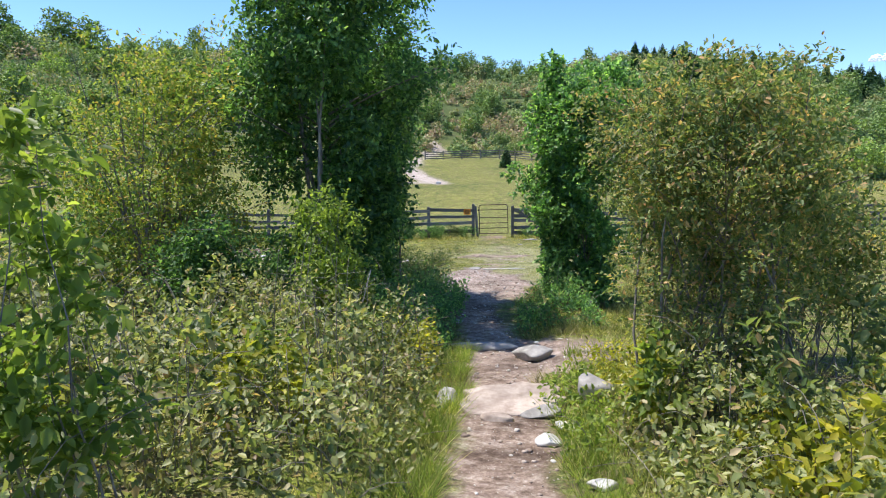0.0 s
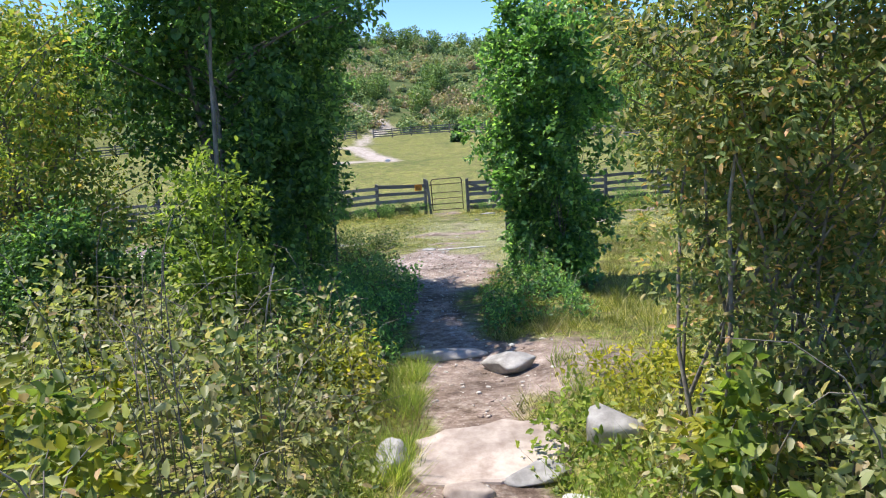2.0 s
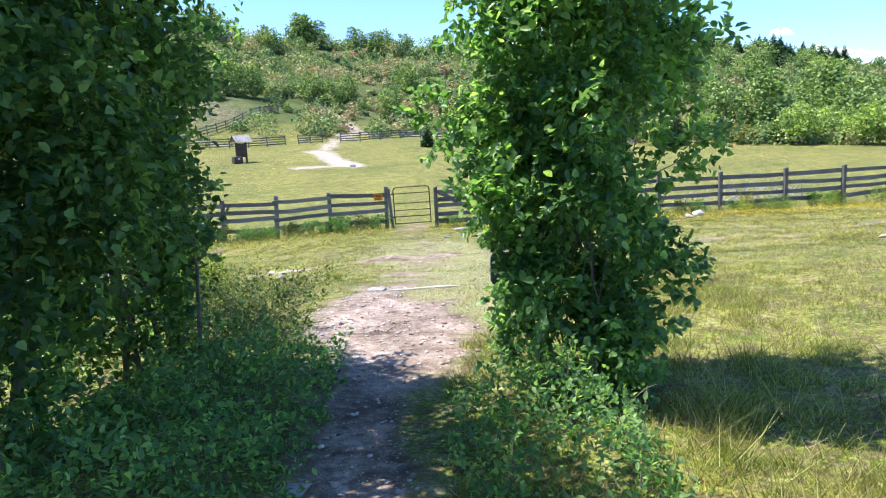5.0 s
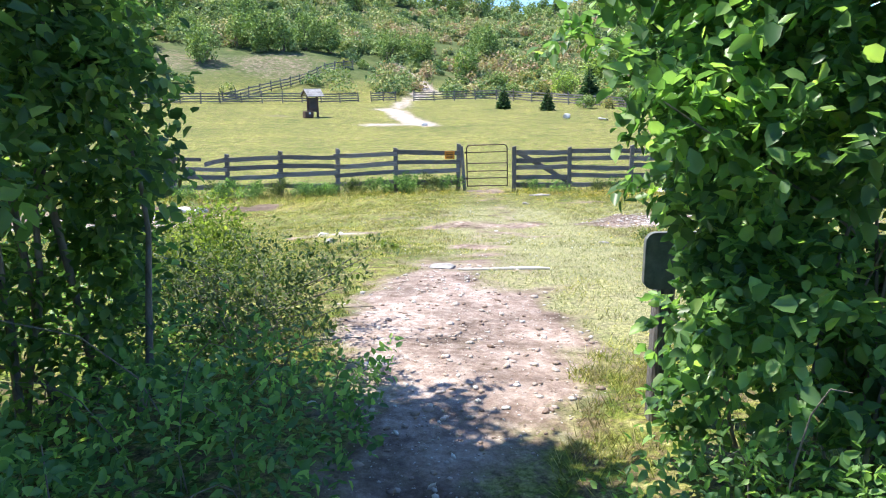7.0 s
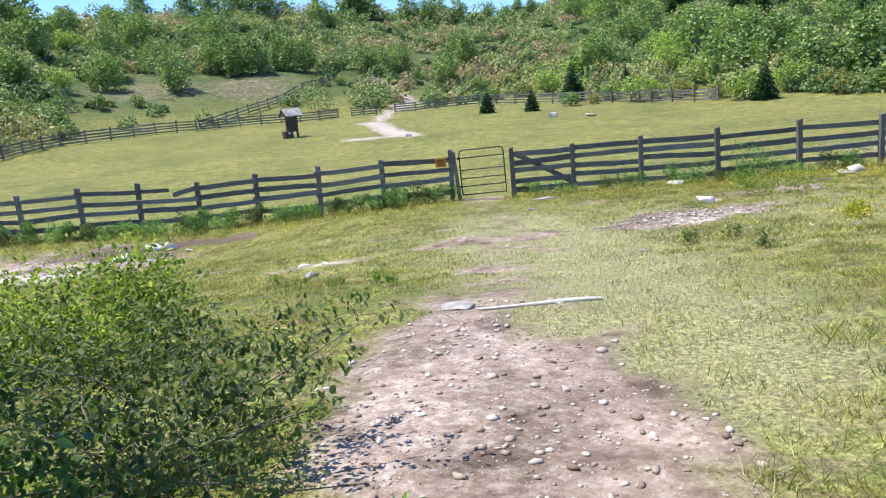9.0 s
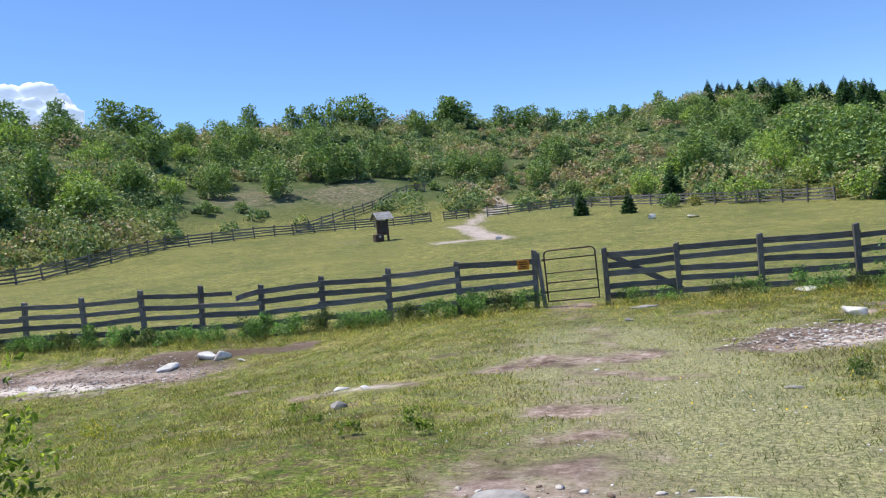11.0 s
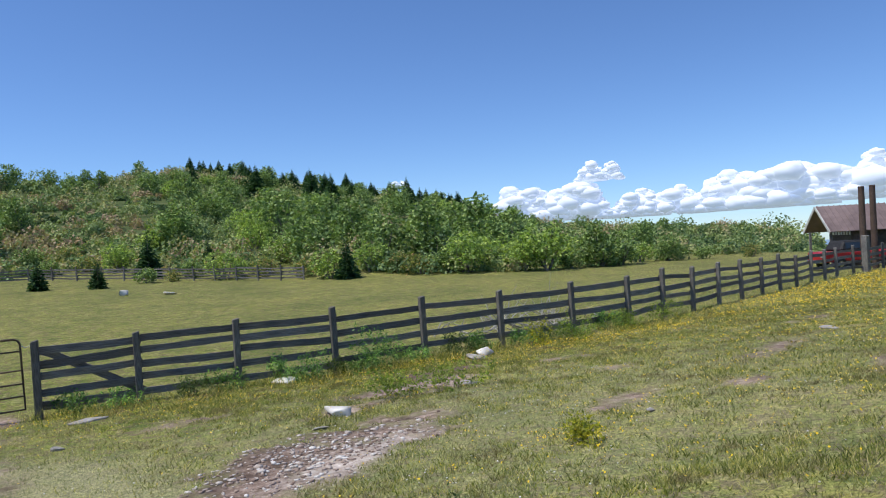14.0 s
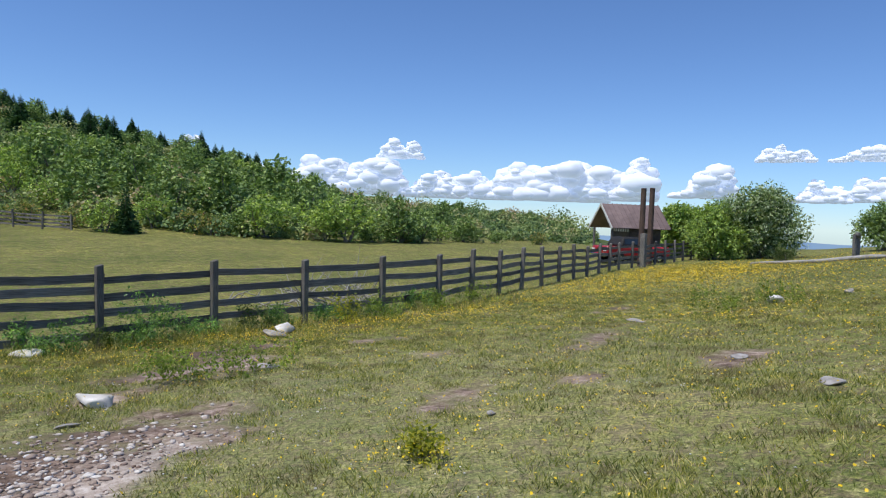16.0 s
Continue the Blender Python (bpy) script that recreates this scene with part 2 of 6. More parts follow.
def ground_mat():
    m, N, L, b = nodes("meadow_ground", 0.95, 0.15)
    tc = N.new("ShaderNodeTexCoord")
    P = tc.outputs["Object"]
    big = noise_node(N, L, 0.22, 5, 0.6, P)
    mid = noise_node(N, L, 1.6, 6, 0.65, P)
    fine = noise_node(N, L, 26, 8, 0.85, P)
    grass = ramp_node(N, [(0.34, (0.075, 0.11, 0.024)), (0.46, (0.152, 0.182, 0.038)), (0.56, (0.228, 0.235, 0.06)), (0.68, (0.27, 0.235, 0.11))])
    L.new(mid.outputs["Fac"], grass.inputs[0])
    tone = ramp_node(N, [(0.32, (0.55, 0.68, 0.5)), (0.5, (0.95, 0.97, 0.9)), (0.68, (1.3, 1.2, 1.15))])
    L.new(big.outputs["Fac"], tone.inputs[0])
    g = mix_node(N, L, 1.0, grass.outputs[0], tone.outputs[0], 'MULTIPLY')
    ft = ramp_node(N, [(0.37, (0.25, 0.28, 0.22)), (0.5, (1.0, 1.02, 0.93)), (0.62, (2.1, 2.0, 1.8))])
    L.new(fine.outputs["Fac"], ft.inputs[0])
    g = mix_node(N, L, 1.0, g, ft.outputs[0], 'MULTIPLY')
    # brown flecks between the tufts
    fleck = noise_node(N, L, 7.0, 8, 0.75, P)
    fl = ramp_node(N, [(0.47, (0, 0, 0)), (0.56, (0.92, 0.92, 0.92))])
    L.new(fleck.outputs["Fac"], fl.inputs[0])
    g = mix_node(N, L, fl.outputs[0], g, mix_node(N, L, 1.0, ft.outputs[0], (0.14, 0.105, 0.065), 'MULTIPLY'))
    pal = noise_node(N, L, 5.3, 8, 0.78, P)
    pr = ramp_node(N, [(0.54, (0, 0, 0)), (0.62, (0.7, 0.7, 0.7))])
    L.new(pal.outputs["Fac"], pr.inputs[0])
    g = mix_node(N, L, pr.outputs[0], g, mix_node(N, L, 1.0, ft.outputs[0], (0.37, 0.355, 0.16), 'MULTIPLY'))
    # dry, trodden grass
    dry_a = N.new("ShaderNodeAttribute")
    dry_a.attribute_name = "dry"
    dry_c = mix_node(N, L, 1.0, ft.outputs[0], (0.3, 0.285, 0.17), 'MULTIPLY')
    g = mix_node(N, L, dry_a.outputs["Fac"], g, dry_c)
    # bare soil with small stones
    vor = N.new("ShaderNodeTexVoronoi")
    vor.inputs["Scale"].default_value = 45
    L.new(P, vor.inputs["Vector"])
    soil = ramp_node(N, [(0.34, (0.1, 0.068, 0.05)), (0.5, (0.29, 0.213, 0.168)), (0.66, (0.54, 0.46, 0.395))])
    soil_n = noise_node(N, L, 8, 10, 0.8, P)
    L.new(soil_n.outputs["Fac"], soil.inputs[0])
    peb = ramp_node(N, [(0.0, (1.18, 1.17, 1.16)), (0.4, (1.0, 1.0, 1.0)), (0.75, (0.86, 0.85, 0.85))])
    L.new(vor.outputs["Distance"], peb.inputs[0])
    s = mix_node(N, L, 1.0, soil.outputs[0], peb.outputs[0], 'MULTIPLY')
    grit_c = ramp_node(N, [(0.36, (0.16, 0.112, 0.088)), (0.5, (0.33, 0.255, 0.215)), (0.58, (0.46, 0.39, 0.345)), (0.68, (0.66, 0.61, 0.56))])
    L.new(noise_node(N, L, 11, 10, 0.85, P).outputs["Fac"], grit_c.inputs[0])
    # damp dark and dusty light stretches of the bare ground
    damp = ramp_node(N, [(0.36, (0.38, 0.35, 0.33)), (0.5, (0.95, 0.93, 0.92)), (0.64, (1.35, 1.36, 1.38))])
    L.new(noise_node(N, L, 1.5, 6, 0.68, P).outputs["Fac"], damp.inputs[0])
    pale_a = N.new("ShaderNodeAttribute")
    pale_a.attribute_name = "pale"
    s = mix_node(N, L, pale_a.outputs["Fac"], s, grit_c.outputs[0])
    s = mix_node(N, L, 1.0, s, damp.outputs[0], 'MULTIPLY')
    mud_a = N.new("ShaderNodeAttribute")
    mud_a.attribute_name = "mud"
    s = mix_node(N, L, mud_a.outputs["Fac"], s, mix_node(N, L, 1.0, ft.outputs[0], (0.09, 0.062, 0.048), 'MULTIPLY'))
    chalk_a = N.new("ShaderNodeAttribute")
    chalk_a.attribute_name = "chalk"
    chalk = ramp_node(N, [(0.38, (0.42, 0.34, 0.28)), (0.5, (0.66, 0.58, 0.5)), (0.62, (0.8, 0.76, 0.7))])
    L.new(soil_n.outputs["Fac"], chalk.inputs[0])
    s = mix_node(N, L, chalk_a.outputs["Fac"], s, chalk.outputs[0])
    bare_a = N.new("ShaderNodeAttribute")
    bare_a.attribute_name = "bare"
    add = N.new("ShaderNodeMath")
    add.operation = 'MULTIPLY_ADD'
    L.new(mid.outputs["Fac"], add.inputs[0])
    add.inputs[1].default_value = 1.5
    L.new(bare_a.outputs["Fac"], add.inputs[2])
    add2 = N.new("ShaderNodeMath")
    add2.operation = 'MULTIPLY_ADD'
    L.new(fine.outputs["Fac"], add2.inputs[0])
    add2.inputs[1].default_value = 0.9
    L.new(add.outputs[0], add2.inputs[2])
    edge = ramp_node(N, [(0.5, (0, 0, 0)), (0.8, (1, 1, 1))])
    sc = N.new("ShaderNodeMath")
    sc.operation = 'MULTIPLY_ADD'
    L.new(add2.outputs[0], sc.inputs[0])
    sc.inputs[1].default_value = 0.55
    sc.inputs[2].default_value = -0.29
    L.new(sc.outputs[0], edge.inputs[0])
    # woodland floor on the hill
    wood_a = N.new("ShaderNodeAttribute")
    wood_a.attribute_name = "wood"
    wr = ramp_node(N, [(0.35, (0.045, 0.07, 0.022)), (0.55, (0.1, 0.13, 0.045)), (0.72, (0.17, 0.14, 0.075))])
    L.new(noise_node(N, L, 0.35, 8, 0.7, P).outputs["Fac"], wr.inputs[0])
    g = mix_node(N, L, wood_a.outputs["Fac"], g, wr.outputs[0])
    col = mix_node(N, L, edge.outputs[0], g, s)
    L.new(col, b.inputs["Base Color"])
    hsum = N.new("ShaderNodeMath")
    hsum.operation = 'SUBTRACT'
    L.new(fine.outputs["Fac"], hsum.inputs[0])
    dim = N.new("ShaderNodeMath")
    dim.operation = 'MULTIPLY'
    L.new(vor.outputs["Distance"], dim.inputs[0])
    dim.inputs[1].default_value = 0.35
    L.new(dim.outputs[0], hsum.inputs[1])
    bump(N, L, b, hsum.outputs[0], 0.5, 0.025)
    return m


M_GROUND = ground_mat()


# ---- mesh helpers ----
def np_mesh(name, V, F, mat, smooth=False):
    """A mesh from vertex and face arrays, all faces with the same number of corners."""
    V = np.asarray(V, np.float32)
    F = np.asarray(F, np.int32)
    me = bpy.data.meshes.new(name)
    me.vertices.add(len(V))
    me.vertices.foreach_set("co", V.ravel())
    k = F.shape[1]
    me.loops.add(F.size)
    me.loops.foreach_set("vertex_index", F.ravel())
    me.polygons.add(len(F))
    me.polygons.foreach_set("loop_start", np.arange(0, F.size, k, dtype=np.int32))
    me.polygons.foreach_set("loop_total", np.full(len(F), k, np.int32))
    if smooth:
        me.polygons.foreach_set("use_smooth", np.ones(len(F), bool))
    me.update(calc_edges=True)
    me.materials.append(mat)
    return me


def child(name, me, parent, label=""):
    ob = new(name, me)
    ob.parent = parent
    if label:
        ob["label"] = label
    return ob


def part(name, bm, material, parent, label="", smooth=False):
    me = bpy.data.meshes.new(name)
    bm.to_mesh(me)
    bm.free()
    me.materials.append(material)
    if smooth:
        me.polygons.foreach_set("use_smooth", [True] * len(me.polygons))
    return child(name, me, parent, label)


def thing(name, loc, label, category, group="", rz=0.0, kind=""):
    ob = new(name)
    ob.matrix_basis = pose(*loc, 0, 0, rz)
    return tagged(ob, label, category, group, kind)


def box(bm, size, at=(0, 0, 0), rot=None, bev=0.0):
    r = bmesh.ops.create_cube(bm, size=1.0)
    vs = r["verts"]
    m = Matrix.Translation(at) @ (rot.to_4x4() if rot else Matrix()) @ Matrix.Diagonal((*size, 1))
    bmesh.ops.transform(bm, matrix=m, verts=vs)
    if bev:
        es = list({e for v in vs for e in v.link_edges})
        bmesh.ops.bevel(bm, geom=es, offset=bev, segments=1, affect='EDGES')
    return bm


def tubes(paths, sides=5):
    """Tapered tubes along lists of (point, radius); returns vertices and quads."""
    V, F = [], []
    for path in paths:
        pts = np.array([p for p, _ in path], float)
        for i, (p, r) in enumerate(path):
            d = pts[min(i + 1, len(pts) - 1)] - pts[max(i - 1, 0)]
            d = d / (np.linalg.norm(d) + 1e-9)
            a = np.cross(d, (0.31, 0.9, 0.27))
            a /= np.linalg.norm(a) + 1e-9
            c = np.cross(d, a)
            base = len(V)
            for s in range(sides):
                w = 2 * math.pi * s / sides
                V.append(pts[i] + r * (math.cos(w) * a + math.sin(w) * c))
            if i:
                for s in range(sides):
                    t = (s + 1) % sides
                    F.append((base - sides + s, base - sides + t, base + t, base + s))
    return np.array(V), np.array(F)


def unit(a):
    return a / (np.linalg.norm(a, axis=-1, keepdims=True) + 1e-9)


def leaf_arrays(P, D, U, length, width, detail=True):
    """Leaves from base points, tip directions and face normals: folded along the rib when near, a plain kite when far."""
    D = unit(D)
    S = unit(np.cross(D, U))
    Nn = np.cross(S, D)
    Lg = np.asarray(length)[:, None]
    W = np.asarray(width)[:, None]
    if detail:
        V = np.stack([P,
                      P + D * Lg * 0.3 + S * W * 0.46 + Nn * W * 0.16,
                      P + D * Lg * 0.7 + S * W * 0.36 + Nn * W * 0.1,
                      P + D * Lg - Nn * Lg * 0.1,
                      P + D * Lg * 0.7 - S * W * 0.36 + Nn * W * 0.1,
                      P + D * Lg * 0.3 - S * W * 0.46 + Nn * W * 0.16], 1)
        q = np.array([[0, 1, 2, 3], [0, 3, 4, 5]])
    else:
        V = np.stack([P, P + D * Lg * 0.5 + S * W * 0.5, P + D * Lg, P + D * Lg * 0.5 - S * W * 0.5], 1)
        q = np.array([[0, 1, 2, 3]])
    n = V.shape[1]
    F = (np.arange(len(P))[:, None, None] * n + q[None]).reshape(-1, 4)
    return V.reshape(-1, 3), F


# ---- the lie of the land ----
def ease(t):
    t = np.clip(t, 0, 1)
    return t * t * (3 - 2 * t)


PROFILE_Y = [-40, -15, 0, 5.75, 8, 11, 14.5, 17, 20, 24, 31, 45, 65, 78, 104, 120]
PROFILE_Z = [8.2, 6.5, 4.75, 4.0, 3.72, 3.58, 3.46, 3.22, 2.76, 2.44, 2.02, 1.85, 2.1, 2.5, 3.5, 3.7]
HILL_B = [-180, -90, -60, -42, -30, -18, -5, 0, 5, 12, 18, 24, 30, 35, 40, 50, 54, 57, 62, 100, 130, 180]
HILL_EL = [2, 5, 8.0, 7.8, 7.2, 7.2, 6.1, 5.5, 6.0, 6.2, 5.1, 4.2, 2.9, 1.5, 0.6, 0.0, -0.6, -1.9, -3.2, -3.2, -1, 2]
HILL_FROM = [60, 60, 60, 66, 82, 90, 94, 94, 88, 78, 68, 64, 62, 62, 66, 80, 85, 85, 85, 85, 80, 60]
HILL_TO = [200, 180, 170, 170, 180, 190, 200, 215, 260, 320, 330, 335, 340, 400, 480, 560, 600, 600, 600, 600, 400, 200]


def height(x, y):
    x = np.asarray(x, float)
    y = np.asarray(y, float)
    sh = y - 0.25 * np.clip(x - 3, 0, 75)
    z = sum(np.interp(sh + k, PROFILE_Y, PROFILE_Z) for k in (-1.6, -0.8, 0, 0.8, 1.6)) / 5
    left = ease((1.5 - x) / 8)
    z = z - 0.62 * left * ease((y - 14) / 8) * (1 - 0.7 * ease((y - 27) / 6))
    z = z + 0.8 * ease((-x - 18) / 20) * ease((y - 62) / 18)
    # low banks beside the trodden path
    cx = np.interp(y, [0, 5, 8, 12, 18], [2.62, 2.62, 2.3, 2.35, 2.4])
    z = z + 0.12 * ease((np.abs(x - cx) - 0.5) / 0.8) * ease((13 - y) / 4) * (y > -10)
    # the hill round about
    r = np.hypot(x - 3, y - 15)
    b = np.degrees(np.arctan2(x - 3, y - 15))
    top = 4.6 + np.interp(b, HILL_B, HILL_TO) * np.tan(np.radians(np.interp(b, HILL_B, HILL_EL)))
    r0 = np.interp(b, HILL_B, HILL_FROM)
    r1 = np.interp(b, HILL_B, HILL_TO)
    t = np.clip((r - r0) / (r1 - r0), 0, 1)
    f = 0.75 * t + 0.25 * ease(t)
    z = z * (1 - f) + top * f - np.clip(r - r1, 0, 2500) * 0.07
    # unevenness
    z = z + 0.025 * np.sin(1.7 * x + 0.6 * y) * np.sin(1.3 * y - 0.4 * x) + 0.012 * np.sin(4.1 * x + 2 * np.sin(y)) * np.sin(3.7 * y)
    big = ease((r - 70) / 60)
    z = z + big * (0.9 * np.sin(0.11 * x + 1.3) * np.sin(0.09 * y) + 0.5 * np.sin(0.27 * x + 0.05 * y) * np.sin(0.23 * y + 1))
    return z


def hz(x, y):
    return float(height(x, y))


def blob(x, y, cx, cy, rx, ry, turn=0.0, soft=0.45):
    c, s = math.cos(radians(turn)), math.sin(radians(turn))
    u = ((x - cx) * c + (y - cy) * s) / rx
    v = (-(x - cx) * s + (y - cy) * c) / ry
    return np.clip((1 + soft - np.hypot(u, v)) / (2 * soft), 0, 1)


def trail(x, y, pts, w):
    """Nearness to a broken line, 1 on it and 0 beyond the width."""
    out = np.zeros_like(x)
    for (ax, ay), (bx, by) in zip(pts, pts[1:]):
        dx, dy = bx - ax, by - ay
        t = np.clip(((x - ax) * dx + (y - ay) * dy) / (dx * dx + dy * dy), 0, 1)
        out = np.maximum(out, np.clip(1.5 - np.hypot(x - ax - t * dx, y - ay - t * dy) / w, 0, 1))
    return out


def bare_soil(x, y):
    n = 0.6 * np.sin(3.1 * x + 1.7 * np.sin(2.3 * y)) * np.sin(2.7 * y + 1.3 * np.sin(1.9 * x)) + 0.4 * np.sin(7.3 * x + 2 * np.sin(5.1 * y)) * np.sin(6.1 * y + 1.5 * np.sin(4.3 * x))
    m = trail(x, y, [(2.6, -6), (2.64, 4), (2.66, 6), (2.45, 9), (2.15, 11), (2.2, 13.5)], 0.37)
    m = np.maximum(m, blob(x, y, 3.3, 8.1, 0.75, 0.75))
    m = np.maximum(m, blob(x, y, 2.25, 14.5, 1.0, 2.5, 0, 0.3))
    m = m - 0.75 * blob(x, y, 2.6, 15.9, 0.4, 0.5) - 0.6 * blob(x, y, 3.05, 15.1, 0.25, 0.3) - 0.5 * blob(x, y, 1.55, 13.2, 0.3, 0.4)
    m = np.maximum(m, 0.55 * blob(x, y, 2.3, 16.9, 0.95, 1.1))
    m = np.maximum(m, 0.4 * trail(x, y, [(2.4, 17), (2.5, 23), (2.1, 31.5)], 0.5))
    m = np.maximum(m, blob(x, y, 2.15, 30.9, 0.65, 0.5))
    for cx, cy, rx, ry, turn, k in ((-8.7, 27.5, 3.3, 2.0, 6, 1.0), (-0.4, 21.9, 0.9, 0.32, 0, 0.75), (2.3, 22.9, 1.4, 0.6, 20, 0.8), (5.8, 23.8, 2.1, 1.0, 30, 0.8), (8.6, 27.2, 1.5, 0.5, 0, 0.8),
                                    (12.0, 27.2, 0.9, 0.4, 0, 0.6), (9.4, 23.0, 0.9, 0.4, 20, 0.5), (13.2, 21.3, 1.2, 0.4, 0, 0.55), (3.3, 21.2, 0.4, 0.2, 0, 0.6), (5.0, 27.6, 1.0, 0.3, 0, 0.45),
                                    (2.1, 19.4, 0.5, 0.3, 0, 0.6), (10.8, 22.4, 0.6, 0.3, 0, 0.5), (16, 25, 1.2, 0.5, 0, 0.45), (7.6, 26.3, 1.2, 0.4, 10, 0.6), (14, 24, 1.5, 0.4, 20, 0.5), (9.8, 28.2, 1.3, 0.35, 0, 0.75), (0.6, 24.4, 0.9, 0.3, 10, 0.55), (-2.6, 23.6, 1.0, 0.25, 0, 0.5), (4.2, 21.0, 0.5, 0.2, 0, 0.55), (18.5, 26.5, 1.3, 0.4, 10, 0.5), (11.5, 25.4, 1.1, 0.3, 0, 0.5)):
        m = np.maximum(m, k * blob(x, y, cx, cy, rx, ry, turn))
    m = np.maximum(m, 0.9 * trail(x, y, [(-8.2, 29.4), (-4.3, 29.3)], 0.5))
    # worn ground beyond the gate and up through the far gap
    m = np.maximum(m, 0.95 * trail(x, y, [(-10.5, 89), (-8.6, 86), (-6.8, 78), (-4.2, 70)], 1.15))
    m = np.maximum(m, 0.9 * trail(x, y, [(-9.7, 70.3), (-3.2, 68.6)], 0.9))
    m = np.maximum(m, 0.75 * trail(x, y, [(-9, 90), (-10.3, 105), (-7.6, 116), (-13, 127)], 1.1))
    m = np.maximum(m, 0.95 * trail(x, y, [(-10.3, 108), (-7.4, 117), (-13, 126), (-16, 133), (-20, 150)], 0.95))
    m = np.maximum(m, 0.8 * trail(x, y, [(-23, 79.8), (-19.6, 80.6)], 0.6))
    m = np.where(y < 45, m + 0.42 * n * ease(m / 0.25) * (1 - 0.45 * ease((m - 0.8) / 0.2)), m)
    m = np.maximum(m, 0.45 * blob(x, y, -32, 118, 8, 9))
    m = np.maximum(m, 0.42 * blob(x, y, -45, 112, 10, 9))
    return m


def build_ground():
    na, nr = 440, 230
    ang = np.linspace(0, 2 * np.pi, na, endpoint=False)
    rad = np.concatenate([np.linspace(0.15, 20, 110, endpoint=False), np.geomspace(20, 3200, nr - 110)])
    A, R = np.meshgrid(ang, rad)
    X, Y = 3 + R * np.sin(A), 15 + R * np.cos(A)
    Z = height(X, Y)
    V = np.stack([X, Y, Z], -1).reshape(-1, 3)
    V = np.vstack([V, [3, 15, hz(3, 15)]])
    i = np.arange(nr - 1)[:, None] * na
    j = np.arange(na)[None]
    k = (j + 1) % na
    F = np.stack([i + j, i + na + j, i + na + k, i + k], -1).reshape(-1, 4)
    me = np_mesh("ground", V, F[:, ::-1], M_GROUND, True)
    bm = bmesh.new()
    bm.from_mesh(me)
    bm.verts.ensure_lookup_table()
    c = bm.verts[len(V) - 1]
    for a in range(na):
        bm.faces.new((c, bm.verts[(a + 1) % na], bm.verts[a])).smooth = True
    bmesh.ops.recalc_face_normals(bm, faces=bm.faces)
    bm.to_mesh(me)
    bm.free()
    x, y = V[:, 0], V[:, 1]
    r = np.hypot(x - 3, y - 15)
    b = np.degrees(np.arctan2(x - 3, y - 15))
    attrs = {"bare": bare_soil(x, y),
             "pale": np.clip(np.maximum.reduce([blob(x, y, 1.9, 14.4, 0.9, 2.6), blob(x, y, -7.8, 25.6, 2.2, 0.8), blob(x, y, -6, 74, 9, 40), 0.7 * blob(x, y, 3.3, 8.2, 0.9, 0.8), blob(x, y, -0.9, 22.4, 0.5, 0.2)]), 0, 1),
             "mud": np.clip(np.maximum.reduce([blob(x, y, -6.3, 29.0, 2.8, 1.0, 4), 0.8 * blob(x, y, 8.2, 28.0, 2.6, 0.6, 10), 0.7 * blob(x, y, 5.2, 24.5, 1.8, 0.5, 30), 0.6 * blob(x, y, 13, 22.2, 1.3, 0.4)]), 0, 0.85),
             "chalk": np.clip(np.maximum.reduce([0.95 * blob(x, y, -8.6, 26.2, 2.0, 0.5, -6), 0.3 * blob(x, y, -8.2, 27.8, 2.2, 0.35), 0.9 * blob(x, y, -0.5, 21.9, 0.5, 0.16), 0.4 * ease((y - 60) / 6) * (x > -18), 0.5 * blob(x, y, 5.9, 23.2, 1.0, 0.35, 30)]), 0, 0.95),
             "dry": np.clip(0.75 * trail(x, y, [(3.2, 15), (3.2, 19), (2.5, 25)], 1.3) + 0.4 * blob(x, y, 8, 23, 7, 4), 0, 0.8),
             "wood": ease((r - np.interp(b, HILL_B, HILL_FROM) - 4) / 14)}
    for n, v in attrs.items():
        a = me.attributes.new(n, 'FLOAT', 'POINT')
        a.data.foreach_set("value", np.asarray(v, np.float32))
    tagged(new("ground", me), "grassy mountain meadow with a worn stony footpath", "ground", kind="structure")


build_ground()

# ---- distance: hills with painted haze, and clouds ----
# Self-lit material for the far rings; the haze is in its colour.
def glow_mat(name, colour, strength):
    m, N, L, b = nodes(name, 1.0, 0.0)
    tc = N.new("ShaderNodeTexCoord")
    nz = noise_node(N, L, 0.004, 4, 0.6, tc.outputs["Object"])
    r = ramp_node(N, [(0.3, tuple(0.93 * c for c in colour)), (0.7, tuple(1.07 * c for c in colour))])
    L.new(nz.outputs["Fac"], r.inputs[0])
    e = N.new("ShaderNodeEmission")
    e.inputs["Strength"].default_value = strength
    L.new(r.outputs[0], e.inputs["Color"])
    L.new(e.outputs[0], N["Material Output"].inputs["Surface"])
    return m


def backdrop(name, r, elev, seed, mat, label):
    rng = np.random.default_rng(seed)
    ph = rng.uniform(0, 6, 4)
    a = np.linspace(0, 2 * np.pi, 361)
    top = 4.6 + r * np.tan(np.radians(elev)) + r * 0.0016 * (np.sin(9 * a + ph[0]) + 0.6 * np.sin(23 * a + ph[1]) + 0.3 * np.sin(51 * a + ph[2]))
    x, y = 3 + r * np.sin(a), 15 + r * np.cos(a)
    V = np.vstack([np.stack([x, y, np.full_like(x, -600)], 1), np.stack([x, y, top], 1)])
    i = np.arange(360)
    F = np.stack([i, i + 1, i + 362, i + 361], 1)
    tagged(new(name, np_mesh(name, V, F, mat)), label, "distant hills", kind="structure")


# Aerial haze is painted in: flat glowing blue, not the hills' own colour.
backdrop("backdrop", 3300, -0.95, 1, glow_mat("painted_haze_blue", (0.27, 0.42, 0.66), 1.0), "lowland backdrop reaching to the horizon, its blue haze painted and glowing")
